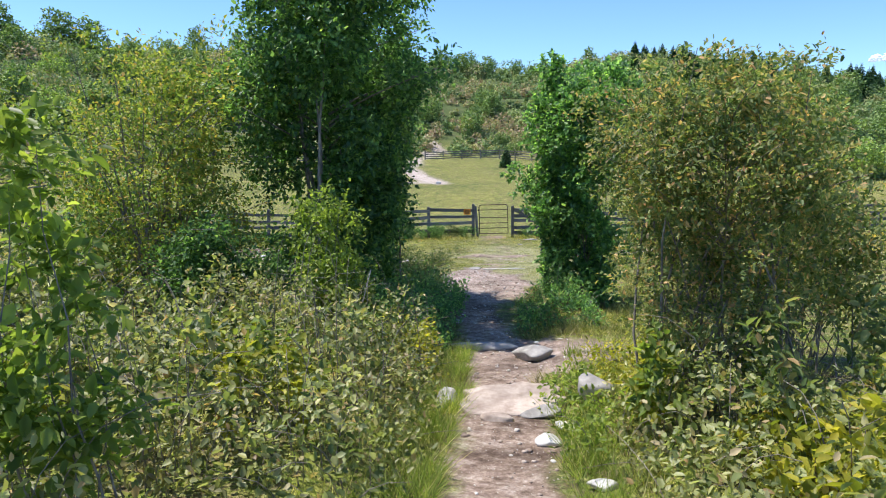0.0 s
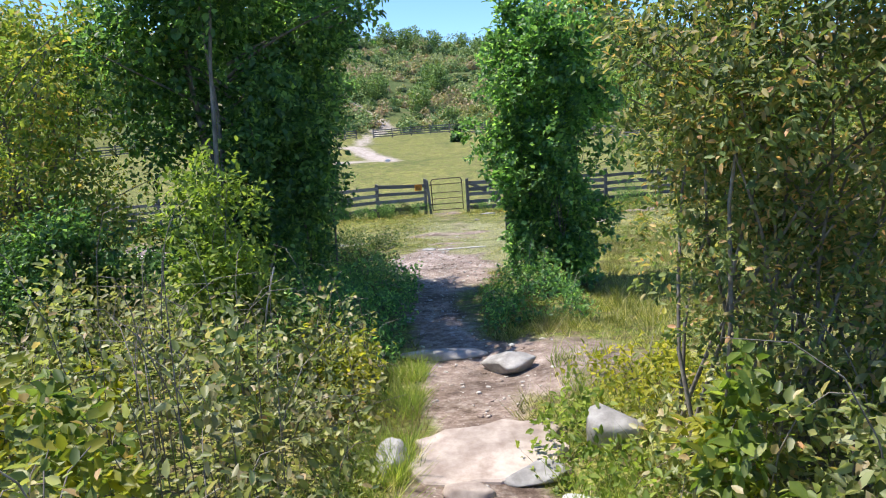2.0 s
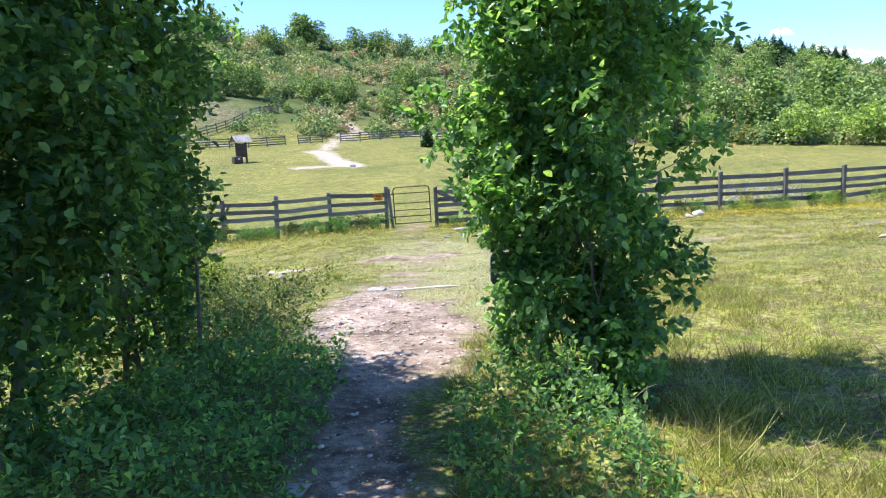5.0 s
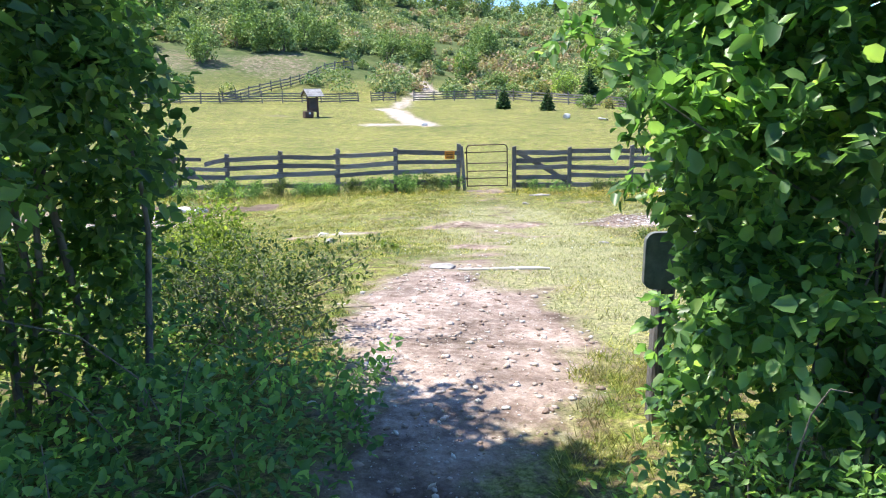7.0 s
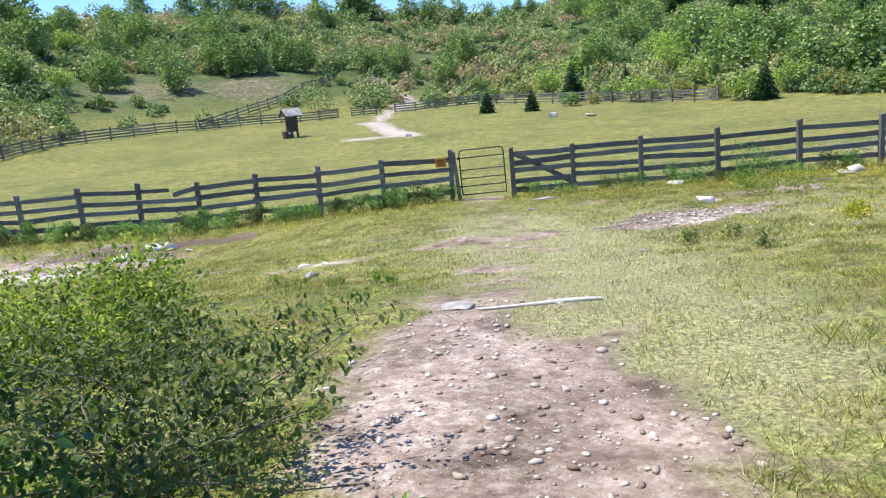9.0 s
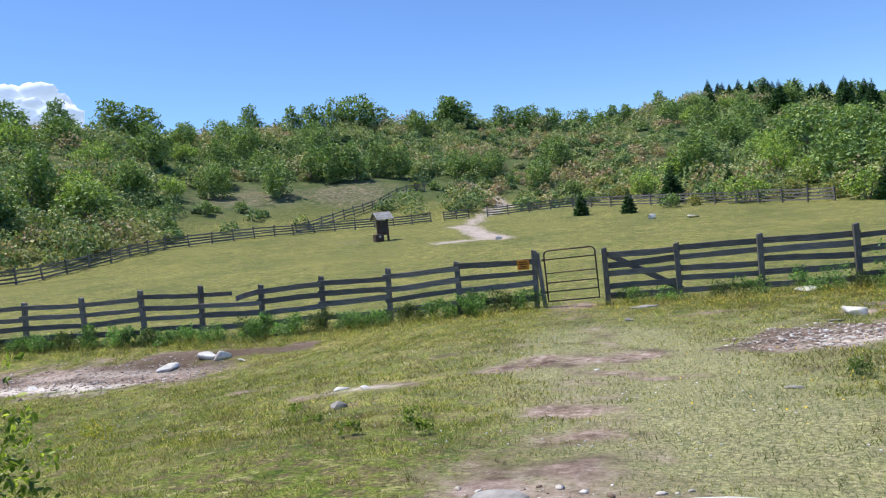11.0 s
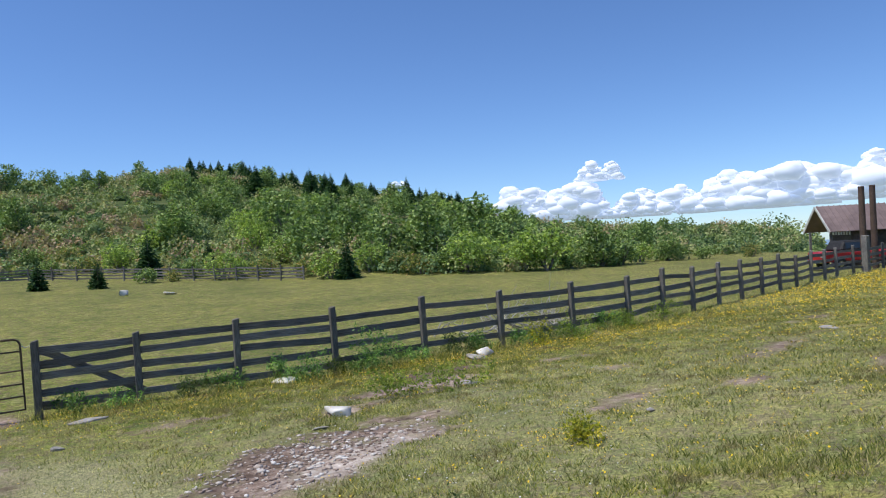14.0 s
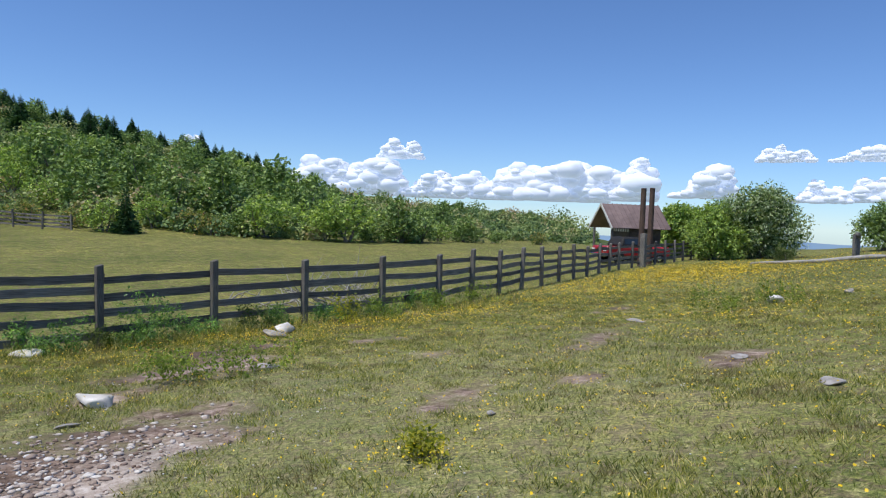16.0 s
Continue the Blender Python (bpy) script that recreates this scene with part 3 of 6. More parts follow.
backdrop("backdrop_near", 3050, -1.55, 5, glow_mat("painted_haze_deep_blue", (0.22, 0.36, 0.55), 1.0), "wooded ridge backdrop far below, its blue haze painted and glowing")


def cloud_mat():
    m, N, L, b = nodes("cloud", 1.0, 0.0)
    b.inputs["Base Color"].default_value = (0.7, 0.71, 0.73, 1)
    # Added blue glow lifts the shaded sides, in place of light scattered within.
    b.inputs["Emission Color"].default_value = (0.62, 0.74, 1.0, 1)
    b.inputs["Emission Strength"].default_value = 0.4
    return m


M_CLOUD = cloud_mat()


def ico(sub):
    bm = bmesh.new()
    bmesh.ops.create_icosphere(bm, subdivisions=sub, radius=1.0)
    V = np.array([v.co for v in bm.verts])
    F = np.array([[v.index for v in f.verts] for f in bm.faces])
    bm.free()
    return V, F


ICO_V, ICO_F = ico(3)
PUFF_V, PUFF_F = ico(2)


def cloud(b0, b1, e0, e1, seed):
    rng = np.random.default_rng(seed)
    r = 2900.0
    wide = r * radians(b1 - b0)
    tall = r * radians(e1 - e0)
    n = int(60 + 26 * (b1 - b0))
    lobes = rng.uniform(0.15, 0.85, 4), rng.uniform(0.55, 1.0, 4)
    Vs, Fs = [], []
    for i in range(n):
        u = rng.uniform(0.04, 0.96)
        env = max((h * math.exp(-((u - c) / 0.17) ** 2) for c, h in zip(*lobes))) * 0.9 + 0.1
        env *= min(1.0, 5 * min(u, 1 - u) + 0.25)
        rad = tall * (0.07 + 0.19 * rng.uniform() ** 2) * (0.5 + 0.6 * env)
        h = rng.uniform(0, 1) * max(tall * env - rad, 0)
        nv = PUFF_V * rad * np.array([1.5, 1.0, 0.85])
        k = 5.5 / rad
        nv = nv * (1 + 0.16 * np.sin(nv[:, :1] * k * 0.9 + i) * np.sin(nv[:, 1:2] * k * 0.8 + 2 * i) + 0.12 * np.sin(nv[:, 2:] * k * 1.3 + i) * np.sin(nv[:, :1] * k * 1.7))
        nv = nv + [(u - 0.5) * wide, rng.uniform(-0.5, 0.5) * tall, h]
        nv[:, 2] = np.maximum(nv[:, 2], -0.04 * tall + 0.02 * nv[:, 2])
        Fs.append(PUFF_F + len(PUFF_V) * i)
        Vs.append(nv)
    ob = new("cloud", np_mesh("cloud", np.vstack(Vs), np.vstack(Fs), M_CLOUD, True))
    bm_ = radians((b0 + b1) / 2)
    ob.matrix_basis = pose(3 + r * math.sin(bm_), 15 + r * math.cos(bm_), 4.6 + r * math.tan(radians(e0)), 0, 0, -math.degrees(bm_))
    tagged(ob, "white heaped fair-weather cloud with a flat grey base", "cloud", "clouds over the horizon")


for i, (b0, b1, e0, e1) in enumerate(((33.5, 43.5, 1.7, 4.8), (41.5, 51, 1.6, 4.0), (49, 59, 1.7, 5.2), (40.4, 44.2, 4.6, 6.3), (25.5, 27.2, 5.0, 5.6), (27.5, 33.3, 2.3, 4.4),
                                      (57, 62, 1.9, 5.6), (63.4, 68.6, 2.2, 5.0), (69.3, 73.6, 4.9, 6.2), (74, 80.2, 4.9, 6.3), (71.3, 75.6, 2.0, 3.9), (75.4, 79.8, 2.1, 4.1),
                                      (80.5, 84, 3.9, 5.2), (-53, -43, 7.5, 15.2), (-46, -36.0, 7.4, 12.4), (81, 90, 1.8, 3.2))):
    cloud(b0, b1, e0, e1, 100 + i)


# ---- plants ----
def sprigs(rng, C, out, per, span, size, droop=0.15, up=0.75, aspect=0.55, detail=True):
    """Leaves along twigs that start at C and run outwards."""
    n = len(C)
    d = unit(out + rng.normal(0, 0.45, (n, 3)) + [0, 0, 0.25])
    ln = span * rng.uniform(0.6, 1.3, n)
    t = rng.uniform(0, 1, (n, per))
    P = C[:, None] + d[:, None] * (t * ln[:, None])[..., None] + rng.normal(0, 0.16 * span, (n, per, 3))
    D = d[:, None] * 0.55 + rng.normal(0, 0.6, (n, per, 3)) - [0, 0, droop]
    U = np.array([0, 0, up]) + out[:, None] * 0.45 + rng.normal(0, 0.38, (n, per, 3))
    L = size * rng.uniform(0.6, 1.3, n * per)
    return leaf_arrays(P.reshape(-1, 3), D.reshape(-1, 3), U.reshape(-1, 3), L, L * aspect * rng.uniform(0.85, 1.15, n * per), detail)


def crown_lobes(rng, rx, ry, z0, z1, k, shape):
    """Lobes of a crown: centres and radii inside the outline given by shape(h), h from 0 to 1."""
    out = []
    for i in range(k):
        h = (i + rng.uniform(0, 1)) / k
        a = rng.uniform(0, 2 * math.pi)
        w = shape(h)
        q = rng.uniform(0.12, 0.8) ** 0.5
        lr = 0.5 * (rx + ry) * rng.uniform(0.2, 0.48) * (0.55 + 0.45 * w)
        out.append((np.array([rx * w * q * math.cos(a), ry * w * q * math.sin(a), z0 + h * (z1 - z0)]), lr))
    return out


def woody(rng, lobes, r0, base=0.1, bend=0.12, stems=0):
    paths = []
    for c, lr in lobes[::max(1, len(lobes) // stems)] if stems else lobes:
        a = np.array([rng.normal(0, base), rng.normal(0, base), -0.15])
        tip = c + rng.normal(0, 0.3, 3) * lr + [0, 0, 0.3 * lr]
        pts = []
        n = 7
        wob = rng.normal(0, bend, 3)
        for i in range(n):
            t = i / (n - 1)
            p = a * (1 - t) + tip * t
            p[:2] = a[:2] * (1 - t ** 1.5) + tip[:2] * t ** 1.5
            p = p + wob * math.sin(math.pi * t) + rng.normal(0, bend * 0.15, 3)
            pts.append((p, r0 * (1 - 0.82 * t) * (0.8 + 0.2 * lr)))
        paths.append(pts)
    return paths


def shrub(name, at, rx, ry, z0, z1, k, shape, mat, size, twigs, per, span, seed, label, category, stem_r=0.03, stems=0, detail=True, aspect=0.55,
          stem_base=0.15, bark=None, wisps=0, group="", fill=0.35, arms=0, reach=1.5, tight=1.0):
    """A shrub or tree: stems or trunk, and a crown of leafy twigs on uneven lobes."""
    rng = np.random.default_rng(seed)
    ob = thing(name, (at[0], at[1], hz(*at)), label, category, group)
    lobes = [(c, tight * lr) for c, lr in crown_lobes(rng, rx, ry, z0, z1, k, shape)]
    for _ in range(wisps):
        a = rng.uniform(0, 2 * math.pi)
        lobes.append((np.array([rx * 0.7 * math.cos(a), ry * 0.7 * math.sin(a), z1 + rng.uniform(-0.1, 0.35) * rx]), 0.16 * rx))
    twigs_out = []
    for i in range(arms):
        a = rng.uniform(0, 2 * math.pi)
        zc = z0 + (z1 - z0) * rng.uniform(0.35, 0.98)
        far = reach * rng.uniform(0.8, 1.1)
        path = []
        for j in range(6):
            t = j / 5
            p = np.array([rx * far * t * math.cos(a + 0.25 * t), ry * far * t * math.sin(a + 0.25 * t), zc - 0.35 * rx + 0.6 * rx * t ** 0.8])
            path.append((p, 0.35 * stem_r * (1 - 0.8 * t) + 0.002))
            if j > 2:
                lobes.append((p, rx * (0.24 - 0.12 * t) * rng.uniform(0.8, 1.2)))
        twigs_out.append(path)
    wsum = sum(lr ** 2 for _, lr in lobes)
    Cs, Os = [], []
    for c, lr in lobes:
        n = max(4, int(twigs * lr ** 2 / wsum))
        o = unit(unit(rng.normal(0, 1, (n, 3))) + [0, 0, 0.22])
        rad = lr * np.where(rng.uniform(0, 1, n) < fill, rng.uniform(0.2, 0.8, n), rng.uniform(0.8, 1.08, n))
        Cs.append(c + o * rad[:, None])
        Os.append(o)
    C, O = np.vstack(Cs), np.vstack(Os)
    keep = C[:, 2] > max(0.05, z0 * 0.5)
    V, F = sprigs(rng, C[keep], O[keep], per, span, size, aspect=aspect, detail=detail)
    child("crown", np_mesh("crown", V, F, mat), ob)
    core = lobes[:k + wisps]
    for path in woody(rng, core, stem_r, stem_base, stems=stems) + twigs_out:
        V, F = tubes([path], 6)
        child("stem", np_mesh("stem", V, F, bark or M_BARK, True), ob)
    return ob


def egg(h):
    return math.sin(math.pi * min(1, 0.12 + 0.83 * h)) ** 0.6


def column(h):
    return (0.62 + 0.38 * math.sin(math.pi * min(1, h * 1.15))) * (1 if h < 0.75 else 1 - 1.6 * (h - 0.75))


def spread(h):
    return 0.62 + 0.5 * h * (1 if h < 0.85 else 1 - 2.5 * (h - 0.85))


def vase(h):
    return 0.45 + 0.6 * math.sin(math.pi * min(1, 0.1 + 0.75 * h))


# tall leafy tree on the bank beside the path, and the shrubs opposite
shrub("hazel_tree", (0.0, 10.6), 1.25, 1.35, 0.4, 5.2, 58, spread, M_TREE, 0.075, 5200, 9, 0.2, 11, "tall dark green broadleaf tree beside the footpath", "tree", 0.05, 8, aspect=0.66, stem_base=0.3, wisps=7, arms=14, reach=1.35)
shrub("hazel_tree", (0.22, 12.25), 0.75, 0.85, 0.3, 4.6, 46, spread, M_TREE, 0.07, 3400, 9, 0.2, 21, "tall dark green broadleaf tree with several grey stems", "tree", 0.028, 6, aspect=0.66, stem_base=0.2, wisps=4, arms=12, reach=1.45)
shrub("leafy_shrub", (-2.4, 10.0), 1.6, 1.4, 0.2, 3.45, 60, egg, M_YELLOW, 0.065, 3000, 8, 0.22, 12, "yellow-green tall shrub with coppery shoot tips", "shrub", 0.026, wisps=8, arms=12, reach=1.3)
shrub("upright_shrub", (3.86, 11.75), 0.82, 0.82, 0.12, 3.6, 60, spread, M_COLUMN, 0.068, 4900, 9, 0.12, 13, "upright glossy green shrub with broad oval leaves beside the path", "shrub", 0.011, 16, aspect=0.68, wisps=7, arms=12, reach=1.32)
shrub("copper_shrub", (4.3, 5.75), 0.88, 0.88, 0.68, 2.35, 70, vase, M_RED, 0.042, 4900, 9, 0.12, 14, "bushy shrub with reddish new leaves on bare grey stems", "shrub", 0.017, 34, aspect=0.5, stem_base=0.3, wisps=12, fill=0.12, arms=22, reach=1.2, bark=M_TWIG, tight=0.68)
shrub("copper_shrub", (5.5, 7.0), 0.62, 0.62, 0.5, 1.6, 22, vase, M_RED, 0.058, 1100, 8, 0.18, 24, "smaller bushy shrub with reddish new leaves", "shrub", 0.013, aspect=0.52, stem_base=0.22, wisps=3)
shrub("bright_shrub", (0.55, 7.75), 0.55, 0.5, 0.35, 1.55, 14, egg, M_BRIGHT, 0.06, 620, 8, 0.16, 15, "small fresh green shrub in front of the dark tree", "shrub", 0.01, wisps=3)
shrub("sapling", (0.78, 2.7), 0.24, 0.24, 0.4, 1.8, 9, column, M_BRIGHT, 0.075, 190, 7, 0.18, 16, "slender sapling with fresh green leaves", "sapling", 0.009)
shrub("twiggy_shrub", (0.8, 13.6), 0.74, 0.85, 0.05, 0.42, 18, egg, M_SCRUB, 0.036, 900, 8, 0.14, 17, "low dark twiggy shrub at the edge of the stony path", "shrub", 0.007, wisps=26, arms=16, reach=1.25)
shrub("yellow_shrub", (-0.55, 15.6), 0.7, 0.75, 0.06, 0.5, 12, egg, M_BRIGHT, 0.045, 800, 8, 0.15, 18, "low yellow-green shrub in the meadow", "shrub", 0.006, wisps=5)
shrub("dense_shrub", (-4.1, 8.2), 1.5, 1.5, 0.4, 2.1, 22, egg, M_BRAMBLE, 0.065, 1700, 8, 0.22, 19, "tangled green shrub behind the brambles", "shrub", 0.016, wisps=4)
shrub("dense_shrub", (-2.2, 5.4), 0.9, 1.1, 0.2, 1.0, 16, egg, M_BRAMBLE, 0.06, 1000, 8, 0.2, 20, "low tangled green shrub among the brambles", "shrub", 0.012, wisps=4)
shrub("dark_shrub", (-1.15, 8.9), 0.7, 0.6, 0.15, 1.2, 20, egg, M_TREE, 0.06, 1300, 8, 0.2, 22, "low dark green shrub between the taller shrubs", "shrub", 0.012, wisps=3)
shrub("dark_shrub", (-3.6, 11.2), 1.1, 0.8, 0.15, 2.0, 20, egg, M_TREE, 0.065, 1100, 8, 0.22, 23, "dark green shrub behind the yellow-green one", "shrub", 0.014, wisps=3)


def thicket(name, x0, x1, y0, y1, top, density, size, mat, seed, label, category, edge=0.5, canes=60, cane_mat=None, avoid=None):
    """Low tangled growth over a patch of ground: leaves on an uneven mound, and canes through it."""
    rng = np.random.default_rng(seed)
    ox, oy = (x0 + x1) / 2, (y0 + y1) / 2
    oz = hz(ox, oy)
    ob = thing(name, (ox, oy, oz), label, category)
    n = int((x1 - x0) * (y1 - y0) * density)
    x, y = rng.uniform(x0, x1, n), rng.uniform(y0, y1, n)

    def mound(x, y):
        wx = x + 0.3 * np.sin(1.7 * y + seed) + 0.14 * np.sin(4.3 * y + 2 * seed)
        wy = y + 0.3 * np.sin(1.5 * x + seed) + 0.14 * np.sin(3.9 * x + 3 * seed)
        e = np.minimum.reduce([np.where(x1 > 1.5, x, wx) - x0, x1 - np.where(x1 > 1.5, x, wx), wy - y0 - 0.1, y1 - wy])
        lump = 0.5 + 0.3 * np.sin(2.3 * x + seed) * np.sin(1.9 * y + 1.7 * seed) + 0.34 * np.sin(5.3 * x + 2 * y) * np.sin(4.7 * y + seed) + 0.16 * np.sin(11 * x - 3 * y) * np.sin(9.1 * y + x)
        return top * ease(e / edge + 0.12) * np.clip(0.08 + 1.22 * lump, 0.1, 1.5)

    hgt = mound(x, y)
    d = rng.uniform(0, 1, n) ** 0.45
    ok = hgt > 0.03
    if avoid is not None:
        ok &= ~avoid(x, y)
    x, y, d, hgt = x[ok], y[ok], d[ok], hgt[ok]
    z = height(x, y) + hgt * d + rng.normal(0, 0.04, len(x))
    P = np.stack([x - ox, y - oy, z - oz], 1)
    C = len(P)
    per = 4
    o = unit(rng.normal(0, 1, (C, 3)) * [1, 1, 0.5] + [0, 0, 0.6])
    V, F = sprigs(rng, P, o, per, 0.14, size, up=0.65, aspect=0.55)
    child("leaves", np_mesh("leaves", V, F, mat), ob)
    paths = []
    for i in range(canes):
        cx, cy = rng.uniform(x0 + 0.1, x1 - 0.1), rng.uniform(y0 + 0.1, y1 - 0.1)
        if avoid is not None and bool(avoid(np.array([cx]), np.array([cy]))[0]):
            continue
        g = hz(cx, cy)
        h = float(mound(np.array([cx]), np.array([cy]))[0]) * rng.uniform(1.0, 1.6)
        lean = rng.normal(0, 0.3, 2)
        pts = []
        for j in range(6):
            t = j / 5
            pts.append((np.array([cx - ox + lean[0] * t * t, cy - oy + lean[1] * t * t, g - oz - 0.03 + h * math.sin(t * 1.7) / math.sin(1.7 if t == 1 else 1.57)]), 0.0045 * (1 - 0.6 * t)))
        paths.append(pts)
    if paths:
        V, F = tubes(paths, 4)
        tagged(child("cane_tangle", np_mesh("cane_tangle", V, F, cane_mat or M_TWIG), ob), kind="stuff")
    return ob


def on_path(x, y):
    return np.abs(x - np.interp(y, [0, 6, 8, 11, 14], [2.62, 2.62, 2.3, 2.25, 2.3])) < np.interp(y, [0, 6, 8, 10], [0.55, 0.6, 0.5, 0.6])


thicket("bramble_thicket", -1.2, 2.02, 3.2, 8.6, 0.85, 250, 0.056, M_BRAMBLE, 31, "sprawling bramble thicket with pale and reddish leaves", "bramble", 0.55, 300, avoid=on_path)
thicket("bramble_thicket", -4.5, 1.0, 1.9, 5.4, 0.95, 210, 0.058, M_BRAMBLE, 32, "sprawling bramble thicket with pale and reddish leaves", "bramble", 0.6, 220)
thicket("bramble_thicket", -4.8, -0.9, 5.0, 9.2, 1.0, 120, 0.075, M_BRAMBLE, 33, "sprawling bramble thicket with pale and reddish leaves", "bramble", 0.6, 70)
thicket("nettle_patch", 3.35, 5.2, 2.2, 6.2, 0.55, 290, 0.058, M_BRAMBLE, 34, "leafy undergrowth with reddish and pale leaves", "undergrowth", 0.5, 60)
thicket("golden_patch", 3.95, 5.3, 3.1, 4.7, 0.75, 230, 0.085, M_GOLD, 35, "yellow-leaved low shrub among the undergrowth", "undergrowth", 0.5, 24)
thicket("fern_patch", 2.95, 3.5, 4.6, 6.8, 0.4, 260, 0.05, M_BRIGHT, 36, "fresh green weeds at the edge of the path", "undergrowth", 0.4, 10)
thicket("bank_weeds", 2.78, 4.0, 9.0, 11.6, 0.48, 360, 0.046, M_COLUMN, 37, "green weeds under the upright shrub", "undergrowth", 0.5, 20)
thicket("bank_weeds", 0.1, 1.95, 8.4, 13.3, 0.55, 330, 0.052, M_COLUMN, 38, "shaded weeds on the bank below the tree", "undergrowth", 0.6, 40)
thicket("bank_weeds", -3.5, 0.6, 12.2, 14.6, 0.6, 110, 0.06, M_TREE, 39, "shaded weeds on the bank below the tree", "undergrowth", 0.6, 30)


thicket("golden_patch", 0.85, 2.0, 6.6, 8.4, 0.6, 330, 0.06, M_GOLD, 40, "yellow-green low bush at the edge of the path", "undergrowth", 0.4, 20, avoid=on_path)
thicket("golden_patch", 3.95, 5.0, 2.3, 3.6, 0.85, 280, 0.085, M_GOLD, 42, "drooping yellow-leaved bush beside the path", "undergrowth", 0.45, 24)
thicket("fern_patch", 3.4, 4.3, 6.2, 7.8, 0.42, 300, 0.055, M_GOLD, 41, "yellow-green weeds beside the gravel", "undergrowth", 0.4, 12)


def dead_stick():
    g = hz(0.98, 7.2)
    pts = [(np.array([0.1 * t * t + 0.16 * t, 0.05 * math.sin(5 * t), -0.1 + 1.15 * t]), 0.012 * (1 - 0.6 * t)) for t in np.linspace(0, 1, 9)]
    V, F = tubes([pts], 6)
    ob = new("dead_stick", np_mesh("dead_stick", V, F, M_DEAD, True))
    ob.matrix_basis = pose(0.98, 7.2, g)
    tagged(ob, "bleached thin dead stick leaning among the weeds", "stick")


dead_stick()


# tall weeds standing out of the brambles
def weed_protos():
    out = []
    for i, (mat, size, hgt) in enumerate(((M_BRIGHT, 0.085, 0.75), (M_BRAMBLE, 0.08, 0.95), (M_GOLD, 0.085, 0.6), (M_YELLOW, 0.075, 0.65), (M_RED, 0.07, 0.85))):
        out.append(shrub("tall_weed", (-5 - i, 6), 0.14, 0.14, 0.15, hgt, 7, column, mat, size, 34, 5, 0.13, 420 + i, ("fresh green", "pale grey-green", "golden", "yellowish", "reddish")[i] + " leafy weed stalk rising from the brambles", "weed", 0.004, 3, group="weeds among the brambles"))
    return out


WEEDS = weed_protos()
_rw = np.random.default_rng(430)
for i in range(62):
    if i < 44:
        wx, wy = _rw.uniform(-3.6, 1.75), _rw.uniform(2.6, 8.3)
    else:
        wx, wy = _rw.uniform(3.45, 5.3), _rw.uniform(2.6, 5.4)
    src = WEEDS[int(_rw.choice(5, p=(0.22, 0.3, 0.2, 0.13, 0.15)))]
    w = copy_thing(src, pose(wx, wy, hz(wx, wy) + 0.02, _rw.normal(0, 7), _rw.normal(0, 7), _rw.uniform(0, 360)))
    k = _rw.uniform(0.6, 1.15)
    w.scale = (k, k, k)
for i, src in enumerate(WEEDS):
    wx, wy = -0.6 + 0.5 * i, 5.0 + 0.6 * (i % 3)
    src.matrix_basis = pose(wx, wy, hz(wx, wy), 0, 0, 70 * i)


# ---- fences ----
def board_mesh(seed):
    """A sawn board one metre long along x, its edges wavy and its ends worn."""
    rng = np.random.default_rng(seed)
    bm = bmesh.new()
    box(bm, (1, 0.032, 0.14))
    bmesh.ops.subdivide_edges(bm, edges=[e for e in bm.edges if abs(e.verts[0].co.x - e.verts[1].co.x) > 0.5], cuts=7)
    ph = rng.uniform(0, 6, 3)
    for v in bm.verts:
        t = v.co.x
        v.co.z += 0.009 * math.sin(5 * t + ph[0]) + rng.normal(0, 0.004) - 0.012 * (0.25 - t * t)
        v.co.y += 0.006 * math.sin(4 * t + ph[1]) + rng.normal(0, 0.0015)
        if abs(t) > 0.49:
            v.co.x += rng.normal(0, 0.006)
    return bm


def post_mesh(h, w):
    bm = bmesh.new()
    box(bm, (w, w, h), (0, 0, h / 2 - 0.15), bev=0.012)
    for v in bm.verts:
        if v.co.z > h * 0.7:
            v.co.z += 0.25 * v.co.x
    return bm


def as_mesh(name, bm, mat):
    me = bpy.data.meshes.new(name)
    bm.to_mesh(me)
    bm.free()
    me.materials.append(mat)
    return me


BOARDS = [as_mesh("rail", board_mesh(60 + i), M_WOOD) for i in range(6)]
POST = as_mesh("post", post_mesh(1.55, 0.125), M_POST)


def rail(parent, a, b, thick=1.0, name="rail"):
    a, b = Vector(a), Vector(b)
    d = b - a
    ob = child(name, BOARDS[int(97 * abs(a.x) + 31 * a.z * 10) % 6], parent)
    q = d.to_track_quat('X', 'Z')
    ob.matrix_basis = Matrix.Translation((a + b) / 2) @ q.to_matrix().to_4x4() @ Matrix.Diagonal((d.length, 1, thick, 1))
    return ob


